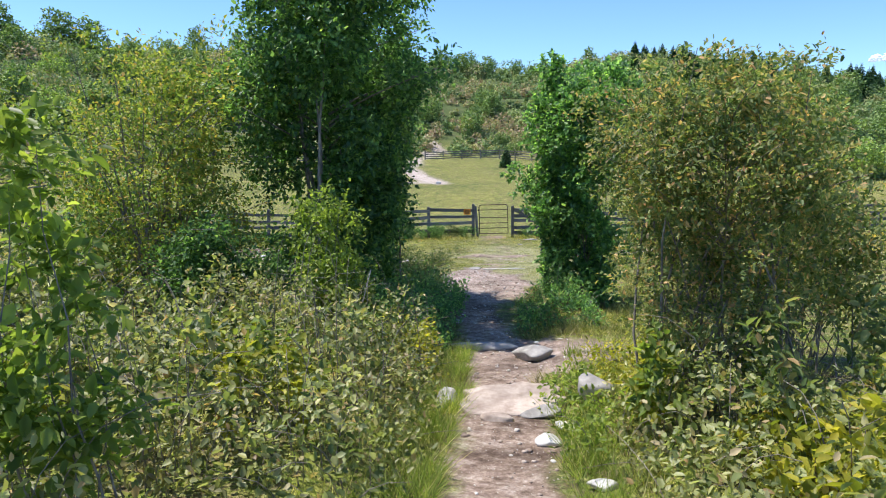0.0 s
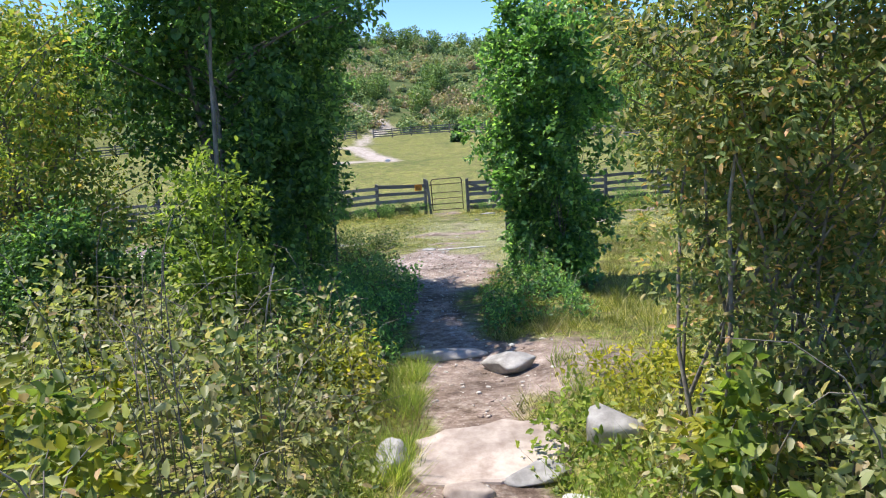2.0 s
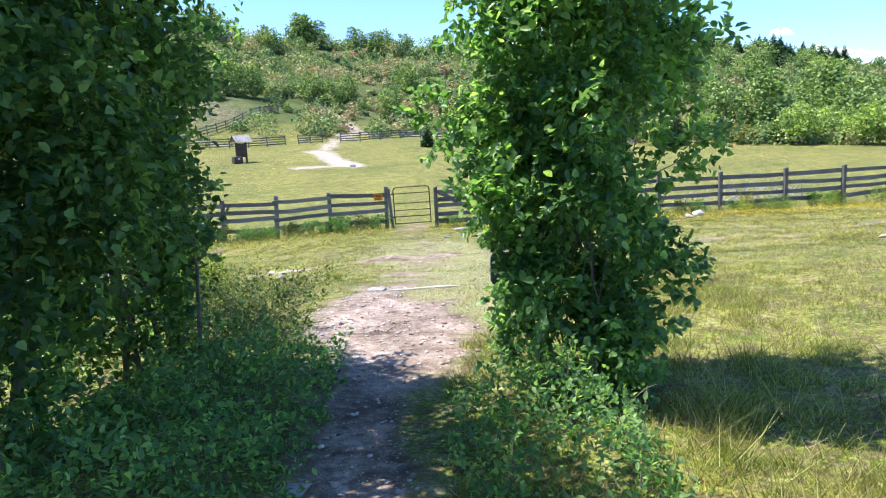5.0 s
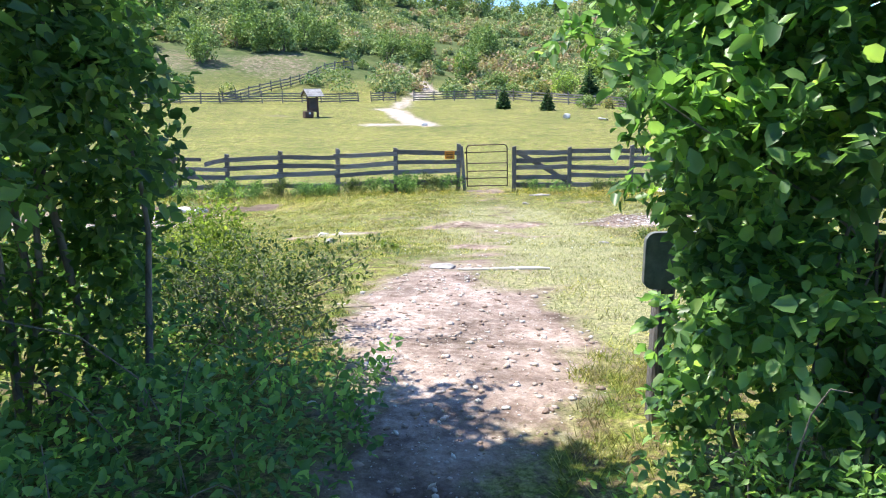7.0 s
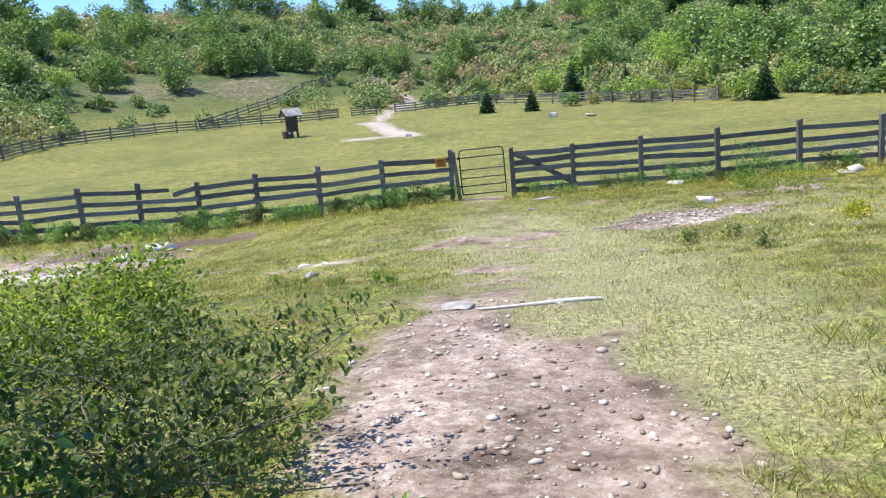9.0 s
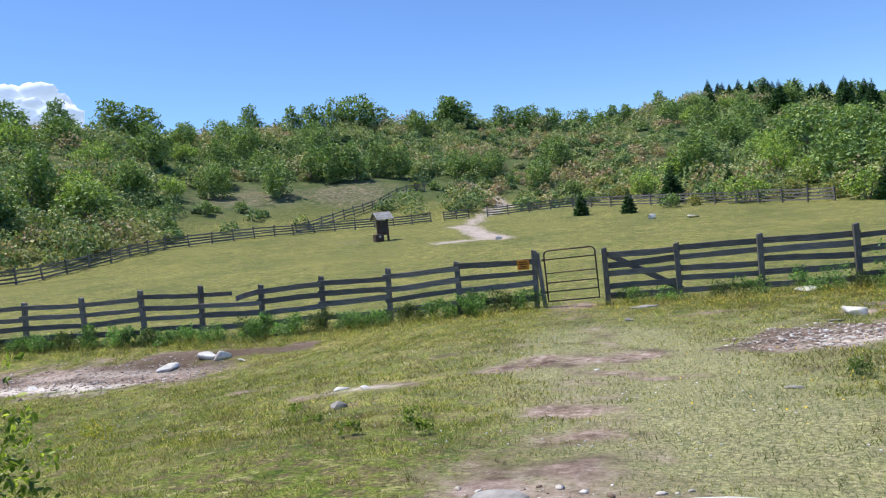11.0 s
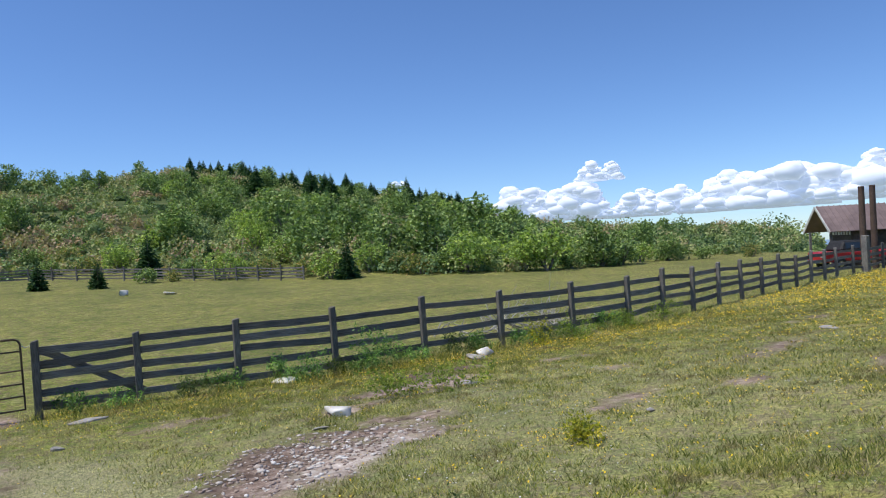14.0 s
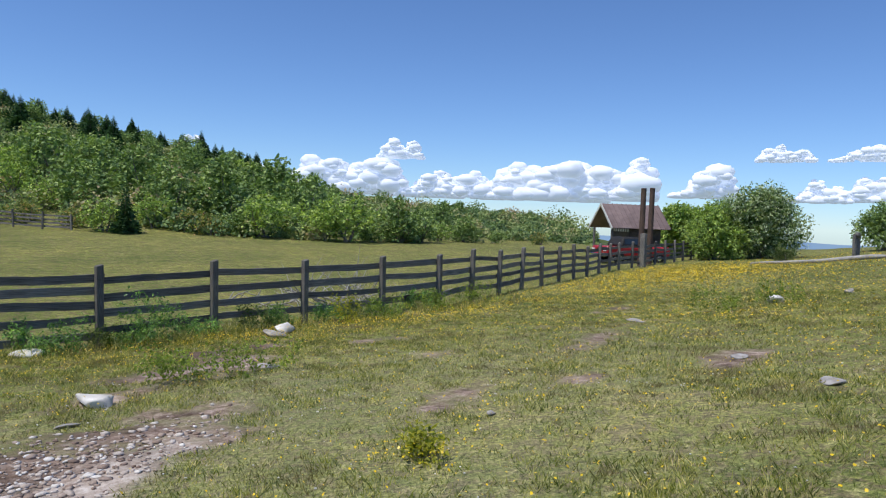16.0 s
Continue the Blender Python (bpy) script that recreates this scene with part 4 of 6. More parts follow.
def fence(name, pts, levels, label, seed, skip=(), lean=2.0, tall=1.0, jitter=0.02, gaps=(), lead=None):
    """Posts at pts with boards nailed behind them at the given levels."""
    rng = np.random.default_rng(seed)
    ob = thing(name, (0, 0, 0), label, "fence")
    tops = []
    for i, (x, y) in enumerate(pts):
        p = child("post", POST, ob)
        g = hz(x, y)
        nx, ny = pts[min(i + 1, len(pts) - 1)][0] - pts[max(i - 1, 0)][0], pts[min(i + 1, len(pts) - 1)][1] - pts[max(i - 1, 0)][1]
        yaw = math.degrees(math.atan2(ny, nx))
        k = tall * rng.uniform(0.96, 1.04)
        p.matrix_basis = pose(x, y, g, rng.normal(0, lean), -rng.normal(lean * 0.8, lean * 0.6), yaw) @ Matrix.Diagonal((1, 1, k, 1))
        tops.append((x, y, g))
    if lead:
        pts = [lead] + list(pts)
        tops = [(lead[0], lead[1], hz(*lead))] + tops
    for i in range(len(pts) - 1):
        if i in gaps:
            continue
        a, b = Vector(tops[i]), Vector(tops[i + 1])
        n = Vector((-(b.y - a.y), b.x - a.x, 0)).normalized() * 0.082
        u = (b - a).normalized() * 0.06
        for j, lv in enumerate(levels):
            if (i, j) in skip:
                continue
            za, zb = lv * tall + rng.normal(0, jitter), lv * tall + rng.normal(0, jitter)
            rail(ob, a - u + n + Vector((0, 0, za)), b + u + n * 1.02 + Vector((0, 0, zb)), rng.uniform(0.85, 1.1))
    return ob


LEFT_POSTS = [(1.25, 31.02), (-0.72, 31.2), (-2.62, 31.3), (-4.5, 31.38), (-6.3, 31.42), (-8.1, 31.4), (-9.85, 31.35), (-11.7, 31.3), (-13.6, 31.2), (-15.5, 31.1), (-17.4, 31.0), (-19.3, 30.9), (-21.2, 30.8), (-23.1, 30.7)]
left_fence = fence("board_fence", LEFT_POSTS, (0.3, 0.62, 0.9, 1.2), "weathered grey board fence with four rails and one broken top rail", 51, skip={(4, 3)}, lean=1.6)
RIGHT_POSTS = [(2.99, 31.0), (4.66, 30.85), (6.47, 30.7), (8.5, 30.6), (10.6, 30.5), (12.7, 30.5), (15.0, 30.6), (17.1, 30.75)]
_x, _y = RIGHT_POSTS[-1]
for i in range(10):
    _x, _y = _x + 1.98, _y + 0.62
    RIGHT_POSTS.append((_x, _y))
for i in range(17):
    _x, _y = _x + 2.12, _y + 0.42
    RIGHT_POSTS.append((_x, _y))
right_fence = fence("board_fence", RIGHT_POSTS[:4], (0.2, 0.46, 0.74, 0.99, 1.22), "weathered grey board fence with five rails beside the gate", 52, lean=0.8)
fence("board_fence", RIGHT_POSTS[4:], (0.3, 0.58, 0.86, 1.16), "weathered grey board fence with four rails running along the meadow", 57, lean=0.8, lead=RIGHT_POSTS[3])
# brace of the first bay, and the two halves of the broken rail
rail(right_fence, (3.05, 31.12, hz(3, 31) + 1.24), (4.75, 30.98, hz(4.7, 30.9) + 0.22), 1.0, "brace")
g0, g1 = hz(-8.1, 31.4), hz(-6.3, 31.4)
rail(left_fence, (-8.2, 31.49, g0 + 1.2), (-7.15, 31.49, g0 + 1.16), 0.8)
rail(left_fence, (-7.05, 31.5, g1 + 1.02), (-6.2, 31.5, g1 + 1.22), 1.0)


def gate():
    ob = thing("metal_gate", (1.55, 31.0, hz(2.1, 31.0) - 0.02), "closed tubular steel gate with six bars and rounded top corners", "gate")
    w, h0, h1, r = 1.24, 0.16, 1.42, 0.021
    V, F = tubes([[((0, 0, h0), r), ((0, 0, h1 - 0.1), r), ((0.03, 0, h1 - 0.03), r), ((0.1, 0, h1), r), ((w - 0.1, 0, h1), r), ((w - 0.03, 0, h1 - 0.03), r), ((w, 0, h1 - 0.1), r), ((w, 0, h0), r), ((0, 0, h0), r)]], 8)
    child("gate_frame", np_mesh("gate_frame", V, F, M_TUBE, True), ob)
    for z in (0.4, 0.62, 0.86, 1.2):
        V, F = tubes([[((0.01, 0, z), 0.016), ((w - 0.01, 0, z), 0.016)]], 8)
        child("bar", np_mesh("bar", V, F, M_TUBE, True), ob)
    bm = bmesh.new()
    box(bm, (0.06, 0.05, 0.06), (-0.04, 0, 0.4), bev=0.008)
    part("hinge", bm, M_TUBE, ob)
    bm = bmesh.new()
    box(bm, (0.06, 0.05, 0.06), (-0.04, 0, 1.2), bev=0.008)
    part("hinge", bm, M_TUBE, ob)
    V, F = tubes([[((w, 0, 1.3), 0.007), ((w + 0.08, -0.03, 1.25), 0.007), ((w + 0.19, -0.05, 1.3), 0.007)]], 5)
    child("chain", np_mesh("chain", V, F, M_CHROME), ob)
    bm = bmesh.new()
    box(bm, (0.1, 0.12, 1.55), (-0.12, 0.02, 0.62), Euler((0, radians(-3), 0)).to_matrix(), 0.012)
    part("gate_post", bm, M_POST, ob, "leaning weathered gate post")
    ob.rotation_euler = (0, radians(-1.5), 0)


gate()


def warning_sign():
    ob = thing("warning_sign", (1.0, 30.9, hz(1.0, 31) + 1.1), "small orange warning sign nailed to the fence by the gate", "sign", rz=-2)
    bm = bmesh.new()
    box(bm, (0.3, 0.012, 0.24), bev=0.003)
    part("panel", bm, M_ORANGE, ob)
    for z, w in ((0.07, 0.2), (0.02, 0.23), (-0.03, 0.18), (-0.075, 0.21)):
        bm = bmesh.new()
        box(bm, (w, 0.004, 0.022), (0, -0.009, z))
        part("text_line", bm, M_INK, ob)


warning_sign()


def between(pts, gap):
    out = []
    for (ax, ay), (bx, by) in zip(pts, pts[1:]):
        n = max(1, round(math.hypot(bx - ax, by - ay) / gap))
        out += [(ax + (bx - ax) * i / n, ay + (by - ay) * i / n) for i in range(n)]
    return out + [pts[-1]]


fence("far_board_fence", between([(-48, 50), (-41.5, 62), (-39.6, 80), (-31, 93.5), (-16.2, 103.5)], 2.6), (0.25, 0.55, 0.85, 1.15), "grey board fence curving along the far side of the meadow", 53, lean=2)
fence("far_board_fence", between([(-14.5, 103.8), (-11.3, 104.2)], 2.0), (0.25, 0.55, 0.85, 1.15), "short grey board fence beside the far gap", 54, lean=2)
fence("far_board_fence", between([(-8.9, 104.2), (2, 102), (8.5, 96), (16, 88), (24, 79)], 2.6), (0.25, 0.55, 0.85, 1.15), "grey board fence running along the edge of the scrub", 55, lean=2)
fence("hill_board_fence", between([(-31, 94.5), (-28, 104), (-24, 118), (-21, 124)], 2.6), (0.3, 0.7, 1.1), "grey board fence climbing the hillside", 56, lean=2.5)


# ---- the notice board, hut, poles and car ----
def notice_board():
    x, y = -15.7, 78.2
    ob = thing("notice_board", (x, y, hz(x, y)), "dark roofed wooden notice board standing in the meadow", "notice board", rz=38)
    for sx in (-0.5, 0.5):
        bm = bmesh.new()
        box(bm, (0.17, 0.17, 2.2), (sx, 0, 1.0), bev=0.015)
        part("post", bm, M_POLE, ob)
    bm = bmesh.new()
    box(bm, (0.9, 0.3, 1.35), (0, 0, 1.2), bev=0.02)
    part("case", bm, M_POLE, ob, "dark board case")
    bm = bmesh.new()
    box(bm, (0.7, 0.02, 0.9), (0, -0.163, 1.35))
    part("map_panel", bm, M_SIDING, ob, "faded map panel")
    pitch, half, ridge, long = radians(34), 1.05, 2.62, 1.75
    for s in (-1, 1):
        for k in range(6):
            d = 0.09 + 0.18 * k
            bm = bmesh.new()
            box(bm, (long, 0.24, 0.035), (0, s * d * math.cos(pitch), ridge - d * math.sin(pitch) + 0.012 * (6 - k)), Euler((-s * pitch, 0, 0)).to_matrix())
            part("roof_strip", bm, M_SHINGLE, ob)
        for e in (-1, 1):
            bm = bmesh.new()
            box(bm, (0.05, half, 0.12), (e * (long / 2 - 0.06), s * half * 0.5 * math.cos(pitch), ridge - 0.08 - half * 0.5 * math.sin(pitch)), Euler((-s * pitch, 0, 0)).to_matrix())
            part("rafter", bm, M_POLE, ob)
    bm = bmesh.new()
    box(bm, (0.85, 0.7, 0.66), (-0.62, -0.3, 0.3), bev=0.03)
    bx = part("box", bm, M_POLE, ob, "low dark wooden box")
    bm = bmesh.new()
    box(bm, (0.2, 0.012, 0.16), (-0.6, -0.657, 0.42))
    part("label_plate", bm, M_WHITE, bx, "small white plate")


notice_board()


def hut():
    x, y = 49.75, 43.7
    ob = thing("hut", (x, y, hz(x, y) - 0.1), "small hut with a brown metal gable roof and pale gable boards", "hut", rz=-33)
    w, d, h, rise, over = 2.9, 2.4, 2.3, 1.7, 0.45
    bm = bmesh.new()
    box(bm, (d, w, h), (0.5, 0, h / 2), bev=0.01)
    part("wall", bm, M_SIDING, ob)
    bm = bmesh.new()
    vs = [bm.verts.new(v) for v in ((-d / 2 + 0.5, -w / 2, h), (-d / 2 + 0.5, w / 2, h), (-d / 2 + 0.5, 0, h + rise * w / (w + 2 * over)), (d / 2 + 0.5, -w / 2, h), (d / 2 + 0.5, w / 2, h), (d / 2 + 0.5, 0, h + rise * w / (w + 2 * over)))]
    for f in ((0, 1, 2), (3, 5, 4), (0, 2, 5, 3), (1, 4, 5, 2), (0, 3, 4, 1)):
        bm.faces.new([vs[i] for i in f])
    part("gable", bm, M_SIDING, ob)
    for k in range(8):
        yy = -w / 2 + 0.2 + k * (w - 0.4) / 7
        hh = 0.25 + 0.75 * (1 - abs(yy) / (w / 2))
        bm = bmesh.new()
        box(bm, (0.03, 0.2, hh), (-d / 2 + 0.48, yy, h + hh / 2 - 0.2), bev=0.004)
        part("gable_board", bm, M_WHITE, ob, "white gable board")
    slope = math.atan2(rise, w / 2 + over)
    run = math.hypot(rise, w / 2 + over)
    for s in (-1, 1):
        bm = bmesh.new()
        box(bm, (d + 2.1, run, 0.05), (0, s * (w / 2 + over) / 2, h + rise / 2 + 0.04), Euler((-s * slope, 0, 0)).to_matrix(), 0.006)
        r = part("roof", bm, M_ROOF, ob)
        for k in range(13):
            bm = bmesh.new()
            box(bm, (0.03, run, 0.04), (-d / 2 - 1 + 0.1 + k * (d + 1.9) / 12, s * (w / 2 + over) / 2, h + rise / 2 + 0.08), Euler((-s * slope, 0, 0)).to_matrix())
            part("seam", bm, M_ROOF, r)
        bm = bmesh.new()
        box(bm, (0.05, run, 0.16), (-d / 2 - 1.06, s * (w / 2 + over) / 2, h + rise / 2), Euler((-s * slope, 0, 0)).to_matrix())
        part("barge_board", bm, M_WHITE, ob, "white barge board")
    for s in (-1, 1):
        bm = bmesh.new()
        box(bm, (0.14, 0.14, h + 0.1), (-d / 2 - 0.8, s * (w / 2), h / 2), bev=0.01)
        part("porch_post", bm, M_POST, ob)


hut()


def pole(x, y, h, label):
    ob = thing("tall_pole", (x, y, hz(x, y)), label, "pole")
    V, F = tubes([[((0, 0, -0.3), 0.17), ((0, 0, h * 0.5), 0.165), ((0.02, 0, h), 0.155)]], 12)
    child("shaft", np_mesh("shaft", V, F, M_POLE, True), ob)
    bm = bmesh.new()
    bmesh.ops.create_cone(bm, cap_ends=True, segments=12, radius1=0.165, radius2=0.14, depth=0.06, matrix=Matrix.Translation((0.02, 0, h + 0.02)))
    part("cap", bm, M_POLE, ob)


pole(41.74, 38.35, 4.5, "thick dark brown pole standing by the fence")
pole(43.06, 38.5, 4.55, "thick dark brown pole standing by the fence")
ob = thing("gate_post", (39.7, 37.1, hz(39.7, 37.1)), "stout grey post in the board fence", "post")
bm = bmesh.new()
box(bm, (0.3, 0.3, 2.0), (0, 0, 0.85), bev=0.03)
part("shaft", bm, M_POST, ob)


def car():
    x, y = 45.4, 41.0
    ob = thing("pickup_truck", (x, y, hz(x, y)), "red pickup truck with a dark cab parked behind the fence", "truck", rz=-25)
    bm = bmesh.new()
    box(bm, (4.9, 1.75, 0.62), (0, 0, 0.78), bev=0.1)
    part("body", bm, M_RED_PAINT, ob, smooth=False)
    bm = bmesh.new()
    box(bm, (1.8, 1.6, 0.62), (-0.5, 0, 1.38), bev=0.12)
    for v in bm.verts:
        if v.co.z > 1.4:
            v.co.x = -0.5 + (v.co.x + 0.5) * 0.78
            v.co.y *= 0.9
    part("cab", bm, M_BLACK, ob, "dark cab")
    for s in (-1, 1):
        bm = bmesh.new()
        box(bm, (1.2, 0.02, 0.36), (-0.5, s * 0.78, 1.4), Euler((radians(s * 6), 0, 0)).to_matrix(), 0.005)
        part("side_window", bm, M_GLASS, ob)
    bm = bmesh.new()
    box(bm, (1.9, 1.45, 0.3), (1.4, 0, 0.98), bev=0.03)
    part("load_bed", bm, M_BLACK, ob)
    for sx in (-1.5, 1.5):
        for sy in (-1, 1):
            bm = bmesh.new()
            bmesh.ops.create_cone(bm, cap_ends=True, segments=20, radius1=0.36, radius2=0.36, depth=0.24, matrix=pose(sx, sy * 0.82, 0.36, 90))
            wh = part("wheel", bm, M_BLACK, ob)
            bm = bmesh.new()
            bmesh.ops.create_cone(bm, cap_ends=True, segments=16, radius1=0.2, radius2=0.17, depth=0.26, matrix=pose(sx, sy * 0.83, 0.36, 90))
            part("rim", bm, M_CHROME, wh)
    for s in (-1, 1):
        bm = bmesh.new()
        box(bm, (0.04, 0.3, 0.16), (-2.46, s * 0.65, 0.85), bev=0.01)
        part("headlight", bm, M_WHITE, ob)
    bm = bmesh.new()
    box(bm, (0.12, 1.7, 0.18), (-2.48, 0, 0.52), bev=0.03)
    part("bumper", bm, M_CHROME, ob)


car()


def way_marker():
    x, y = 3.36, 12.45
    ob = thing("way_marker", (x, y, hz(x, y)), "short post with a dark rounded sign seen from behind", "sign post", rz=8)
    bm = bmesh.new()
    box(bm, (0.09, 0.09, 1.0), (0, 0.05, 0.4), bev=0.012)
    part("post", bm, M_POST, ob)
    bm = bmesh.new()
    box(bm, (0.31, 0.03, 0.28), (0.03, 0, 0.84))
    bmesh.ops.bevel(bm, geom=[e for e in bm.edges if abs(e.verts[0].co.y - e.verts[1].co.y) > 0.02], offset=0.05, segments=4, profile=0.5, affect='EDGES')
    part("sign_panel", bm, M_SIGN, ob)


way_marker()


def sign_post():
    x, y = 39.4, 22.4
    ob = thing("sign_post", (x, y, hz(x, y)), "weathered wooden post with a small pale sign on top", "sign post", rz=-70)
    bm = bmesh.new()
    box(bm, (0.17, 0.17, 2.2), (0, 0, 0.8), bev=0.02)
    part("post", bm, M_POST, ob)
    bm = bmesh.new()
    box(bm, (0.36, 0.05, 0.4), (-0.04, -0.1, 1.78), Euler((0, radians(-6), 0)).to_matrix(), 0.02)
    part("panel", bm, M_SHINGLE, ob)
    bm = bmesh.new()
    box(bm, (0.16, 0.1, 0.3), (0, -0.12, 1.42), bev=0.02)
    part("box", bm, M_SHINGLE, ob)


sign_post()


def old_posts():
    x, y = 46.8, 28.4
    ob = thing("old_posts", (x, y, hz(x, y)), "pair of weathered leaning wooden posts lashed together", "posts")
    for k, (dx, lean, h, w) in enumerate(((-0.2, -8, 1.35, 0.2), (0.14, 5, 1.45, 0.34))):
        V, F = tubes([[((dx, 0, -0.3), w * 0.5), ((dx + math.sin(radians(lean)) * h * 0.5, 0, h * 0.5), w * 0.48), ((dx + math.sin(radians(lean)) * h, 0, h), w * 0.36)]], 9)
        child("post", np_mesh("post", V, F, M_POST, True), ob)
    bm = bmesh.new()
    box(bm, (0.6, 0.2, 0.18), (0.03, -0.06, 1.28), Euler((0, radians(12), 0)).to_matrix(), 0.05)
    part("crosspiece", bm, M_POST, ob)


old_posts()


def beam(x, y, length, rz, h, w, label, name="log", mat=None):
    ob = thing(name, (x, y, hz(x, y)), label, "log", rz=rz)
    n = 9
    rng = np.random.default_rng(int(abs(x * 10)))
    pts = []
    for i in range(n):
        t = i / (n - 1) - 0.5
        px, py = x + math.cos(radians(rz)) * length * t, y + math.sin(radians(rz)) * length * t
        pts.append((np.array([length * t, rng.normal(0, 0.02 * h), hz(px, py) - hz(x, y) + h * 0.3]), w * (0.8 + 0.2 * math.sin(3 * t)) * (0.6 if i in (0, n - 1) else 1)))
    V, F = tubes(pts and [pts], 8)
    child("trunk", np_mesh("trunk", V, F, mat or M_DEAD, True), ob)


beam(44.5, 29.6, 6.5, -68, 0.4, 0.13, "long pale log lying along the edge of the meadow")
beam(2.6, 16.6, 1.0, 3, 0.04, 0.024, "bleached stick lying across the path", "stick", M_ROCK)


# ---- stones ----
def stone_mesh(seed, sx, sy, sz, flat=0.5, sub=3):
    rng = np.random.default_rng(seed)
    V, F = (ICO_V, ICO_F) if sub == 3 else ico(sub)
    V = V.copy()
    for _ in range(16):
        n = unit(rng.normal(0, 1, 3))
        d = rng.uniform(0.45, 0.8)
        over = np.maximum(V @ n - d, 0)
        V -= over[:, None] * n * 0.97
    ph = rng.uniform(0, 6, 6)
    V = V * (1 + 0.02 * np.sin(V[:, :1] * 5 + ph[0]) * np.sin(V[:, 1:2] * 6 + ph[1]) + 0.025 * np.sin(V[:, 2:] * 13 + ph[2]) * np.sin(V[:, :1] * 11 + ph[3]))
    return V * [sx, sy, sz], F


def stone(x, y, sx, sy, sz, seed, mat, label, sink=0.35, rz=0.0, name="stone", tilt=0.0):
    V, F = stone_mesh(seed, sx, sy, sz)
    me = np_mesh(name, V, F, mat)
    ob = new(name, me)
    ob.matrix_basis = pose(x, y, hz(x, y) + sz * (1 - 2 * sink), tilt, 0, rz)
    tagged(ob, label, "stone")


def slab():
    rng = np.random.default_rng(401)
    bm = bmesh.new()
    n = 24
    ring = []
    for i in range(n):
        a = 2 * math.pi * i / n
        r = rng.uniform(0.84, 1.12)
        sq = 1 / max(abs(math.cos(a)), abs(math.sin(a))) ** 0.5
        ring.append(bm.verts.new((0.46 * r * sq * math.cos(a), 0.33 * r * sq * math.sin(a), 0.045 + rng.normal(0, 0.006))))
    f = bm.faces.new(ring)
    g = bmesh.ops.extrude_face_region(bm, geom=[f])
    bmesh.ops.translate(bm, verts=[v for v in g["geom"] if isinstance(v, bmesh.types.BMVert)], vec=(0, 0, -0.16))
    bmesh.ops.recalc_face_normals(bm, faces=bm.faces)
    bmesh.ops.bevel(bm, geom=[e for e in bm.edges if all(v.co.z > 0 for v in e.verts)], offset=0.02, segments=2, profile=0.5, affect='EDGES')
    me = as_mesh("stone_slab", bm, M_SLAB)
    ob = new("stone_slab", me)
    ob.matrix_basis = pose(2.68, 6.14, hz(2.68, 6.14) + 0.025, 4, 0, 6)
    tagged(ob, "broad flat pinkish stone slab set across the path", "stone")


slab()
stone(2.95, 5.85, 0.24, 0.14, 0.07, 2, M_GREYROCK, "grey stone at the front of the slab", 0.3)
stone(2.55, 5.68, 0.16, 0.1, 0.05, 3, M_SLAB, "small tan stone in the path", 0.3)
stone(2.08, 6.1, 0.13, 0.2, 0.12, 4, M_GREYROCK, "grey boulder at the edge of the brambles", 0.3)
stone(3.38, 6.15, 0.25, 0.2, 0.21, 5, M_GREYROCK, "upright grey boulder beside the path", 0.34)
stone(2.95, 8.2, 0.29, 0.21, 0.13, 6, M_GREYROCK, "grey boulder lying on the stony path", 0.2, -15)
stone(2.9, 5.1, 0.13, 0.1, 0.06, 7, M_ROCK, "pale stone by the path", 0.3)
stone(3.1, 5.5, 0.12, 0.09, 0.06, 8, M_ROCK, "pale stone by the path", 0.3)
stone(3.2, 4.2, 0.11, 0.07, 0.05, 9, M_ROCK, "pale stone by the path", 0.3)
stone(2.35, 8.75, 0.5, 0.16, 0.07, 10, M_GREYROCK, "low stone step across the path", 0.35)
stone(1.9, 10.3, 0.14, 0.09, 0.05, 11, M_GREYROCK, "flat stone in the shaded path", 0.3)
for i, (x, y, s, h) in enumerate(((-6.65, 29.0, 0.32, 0.3), (-6.15, 28.75, 0.26, 0.34), (-7.1, 28.1, 0.34, 0.28), (-9.3, 26.4, 0.2, 0.1), (-5.4, 28.3, 0.13, 0.1), (3.74, 29.4, 0.34, 0.1), (11.6, 29.6, 0.34, 0.34), (11.25, 29.4, 0.34, 0.16),
                                 (6.77, 25.97, 0.32, 0.24), (7.25, 30.3, 0.36, 0.22), (11.5, 19.8, 0.24, 0.1), (12.9, 21.3, 0.2, 0.06), (16.7, 24.8, 0.26, 0.1), (21, 23.6, 0.3, 0.26), (3.2, 27.2, 0.12, 0.1), (9.0, 22.1, 0.09, 0.06), (-0.8, 22.05, 0.16, 0.06), (-0.4, 21.85, 0.12, 0.06),
                                 (9.3, 26.5, 0.22, 0.08), (1.95, 16.7, 0.22, 0.07), (23, 22.6, 0.28, 0.2), (-3.7, 68, 0.4, 0.35), (8.5, 75, 0.9, 0.8), (11.5, 73, 0.7, 0.3), (6.2, 25.2, 0.16, 0.06))):
    stone(x, y, s * (1.15 if y > 24 else 0.85), s * 0.62, h * 0.5, 30 + i, M_ROCK if h > 0.2 or x < 0 else M_GREYROCK, "whitish stone lying in the grass", 0.3, 37 * i, tilt=14 * math.sin(5 * i))
stone(-0.3, 20.6, 0.13, 0.07, 0.06, 70, M_GREYROCK, "small squarish grey stone in the grass", 0.2)
stone(4.17, 20.05, 0.12, 0.03, 0.025, 71, M_DEAD, "bleached broken piece of wood on the grass", 0.2, name="wood_scrap")


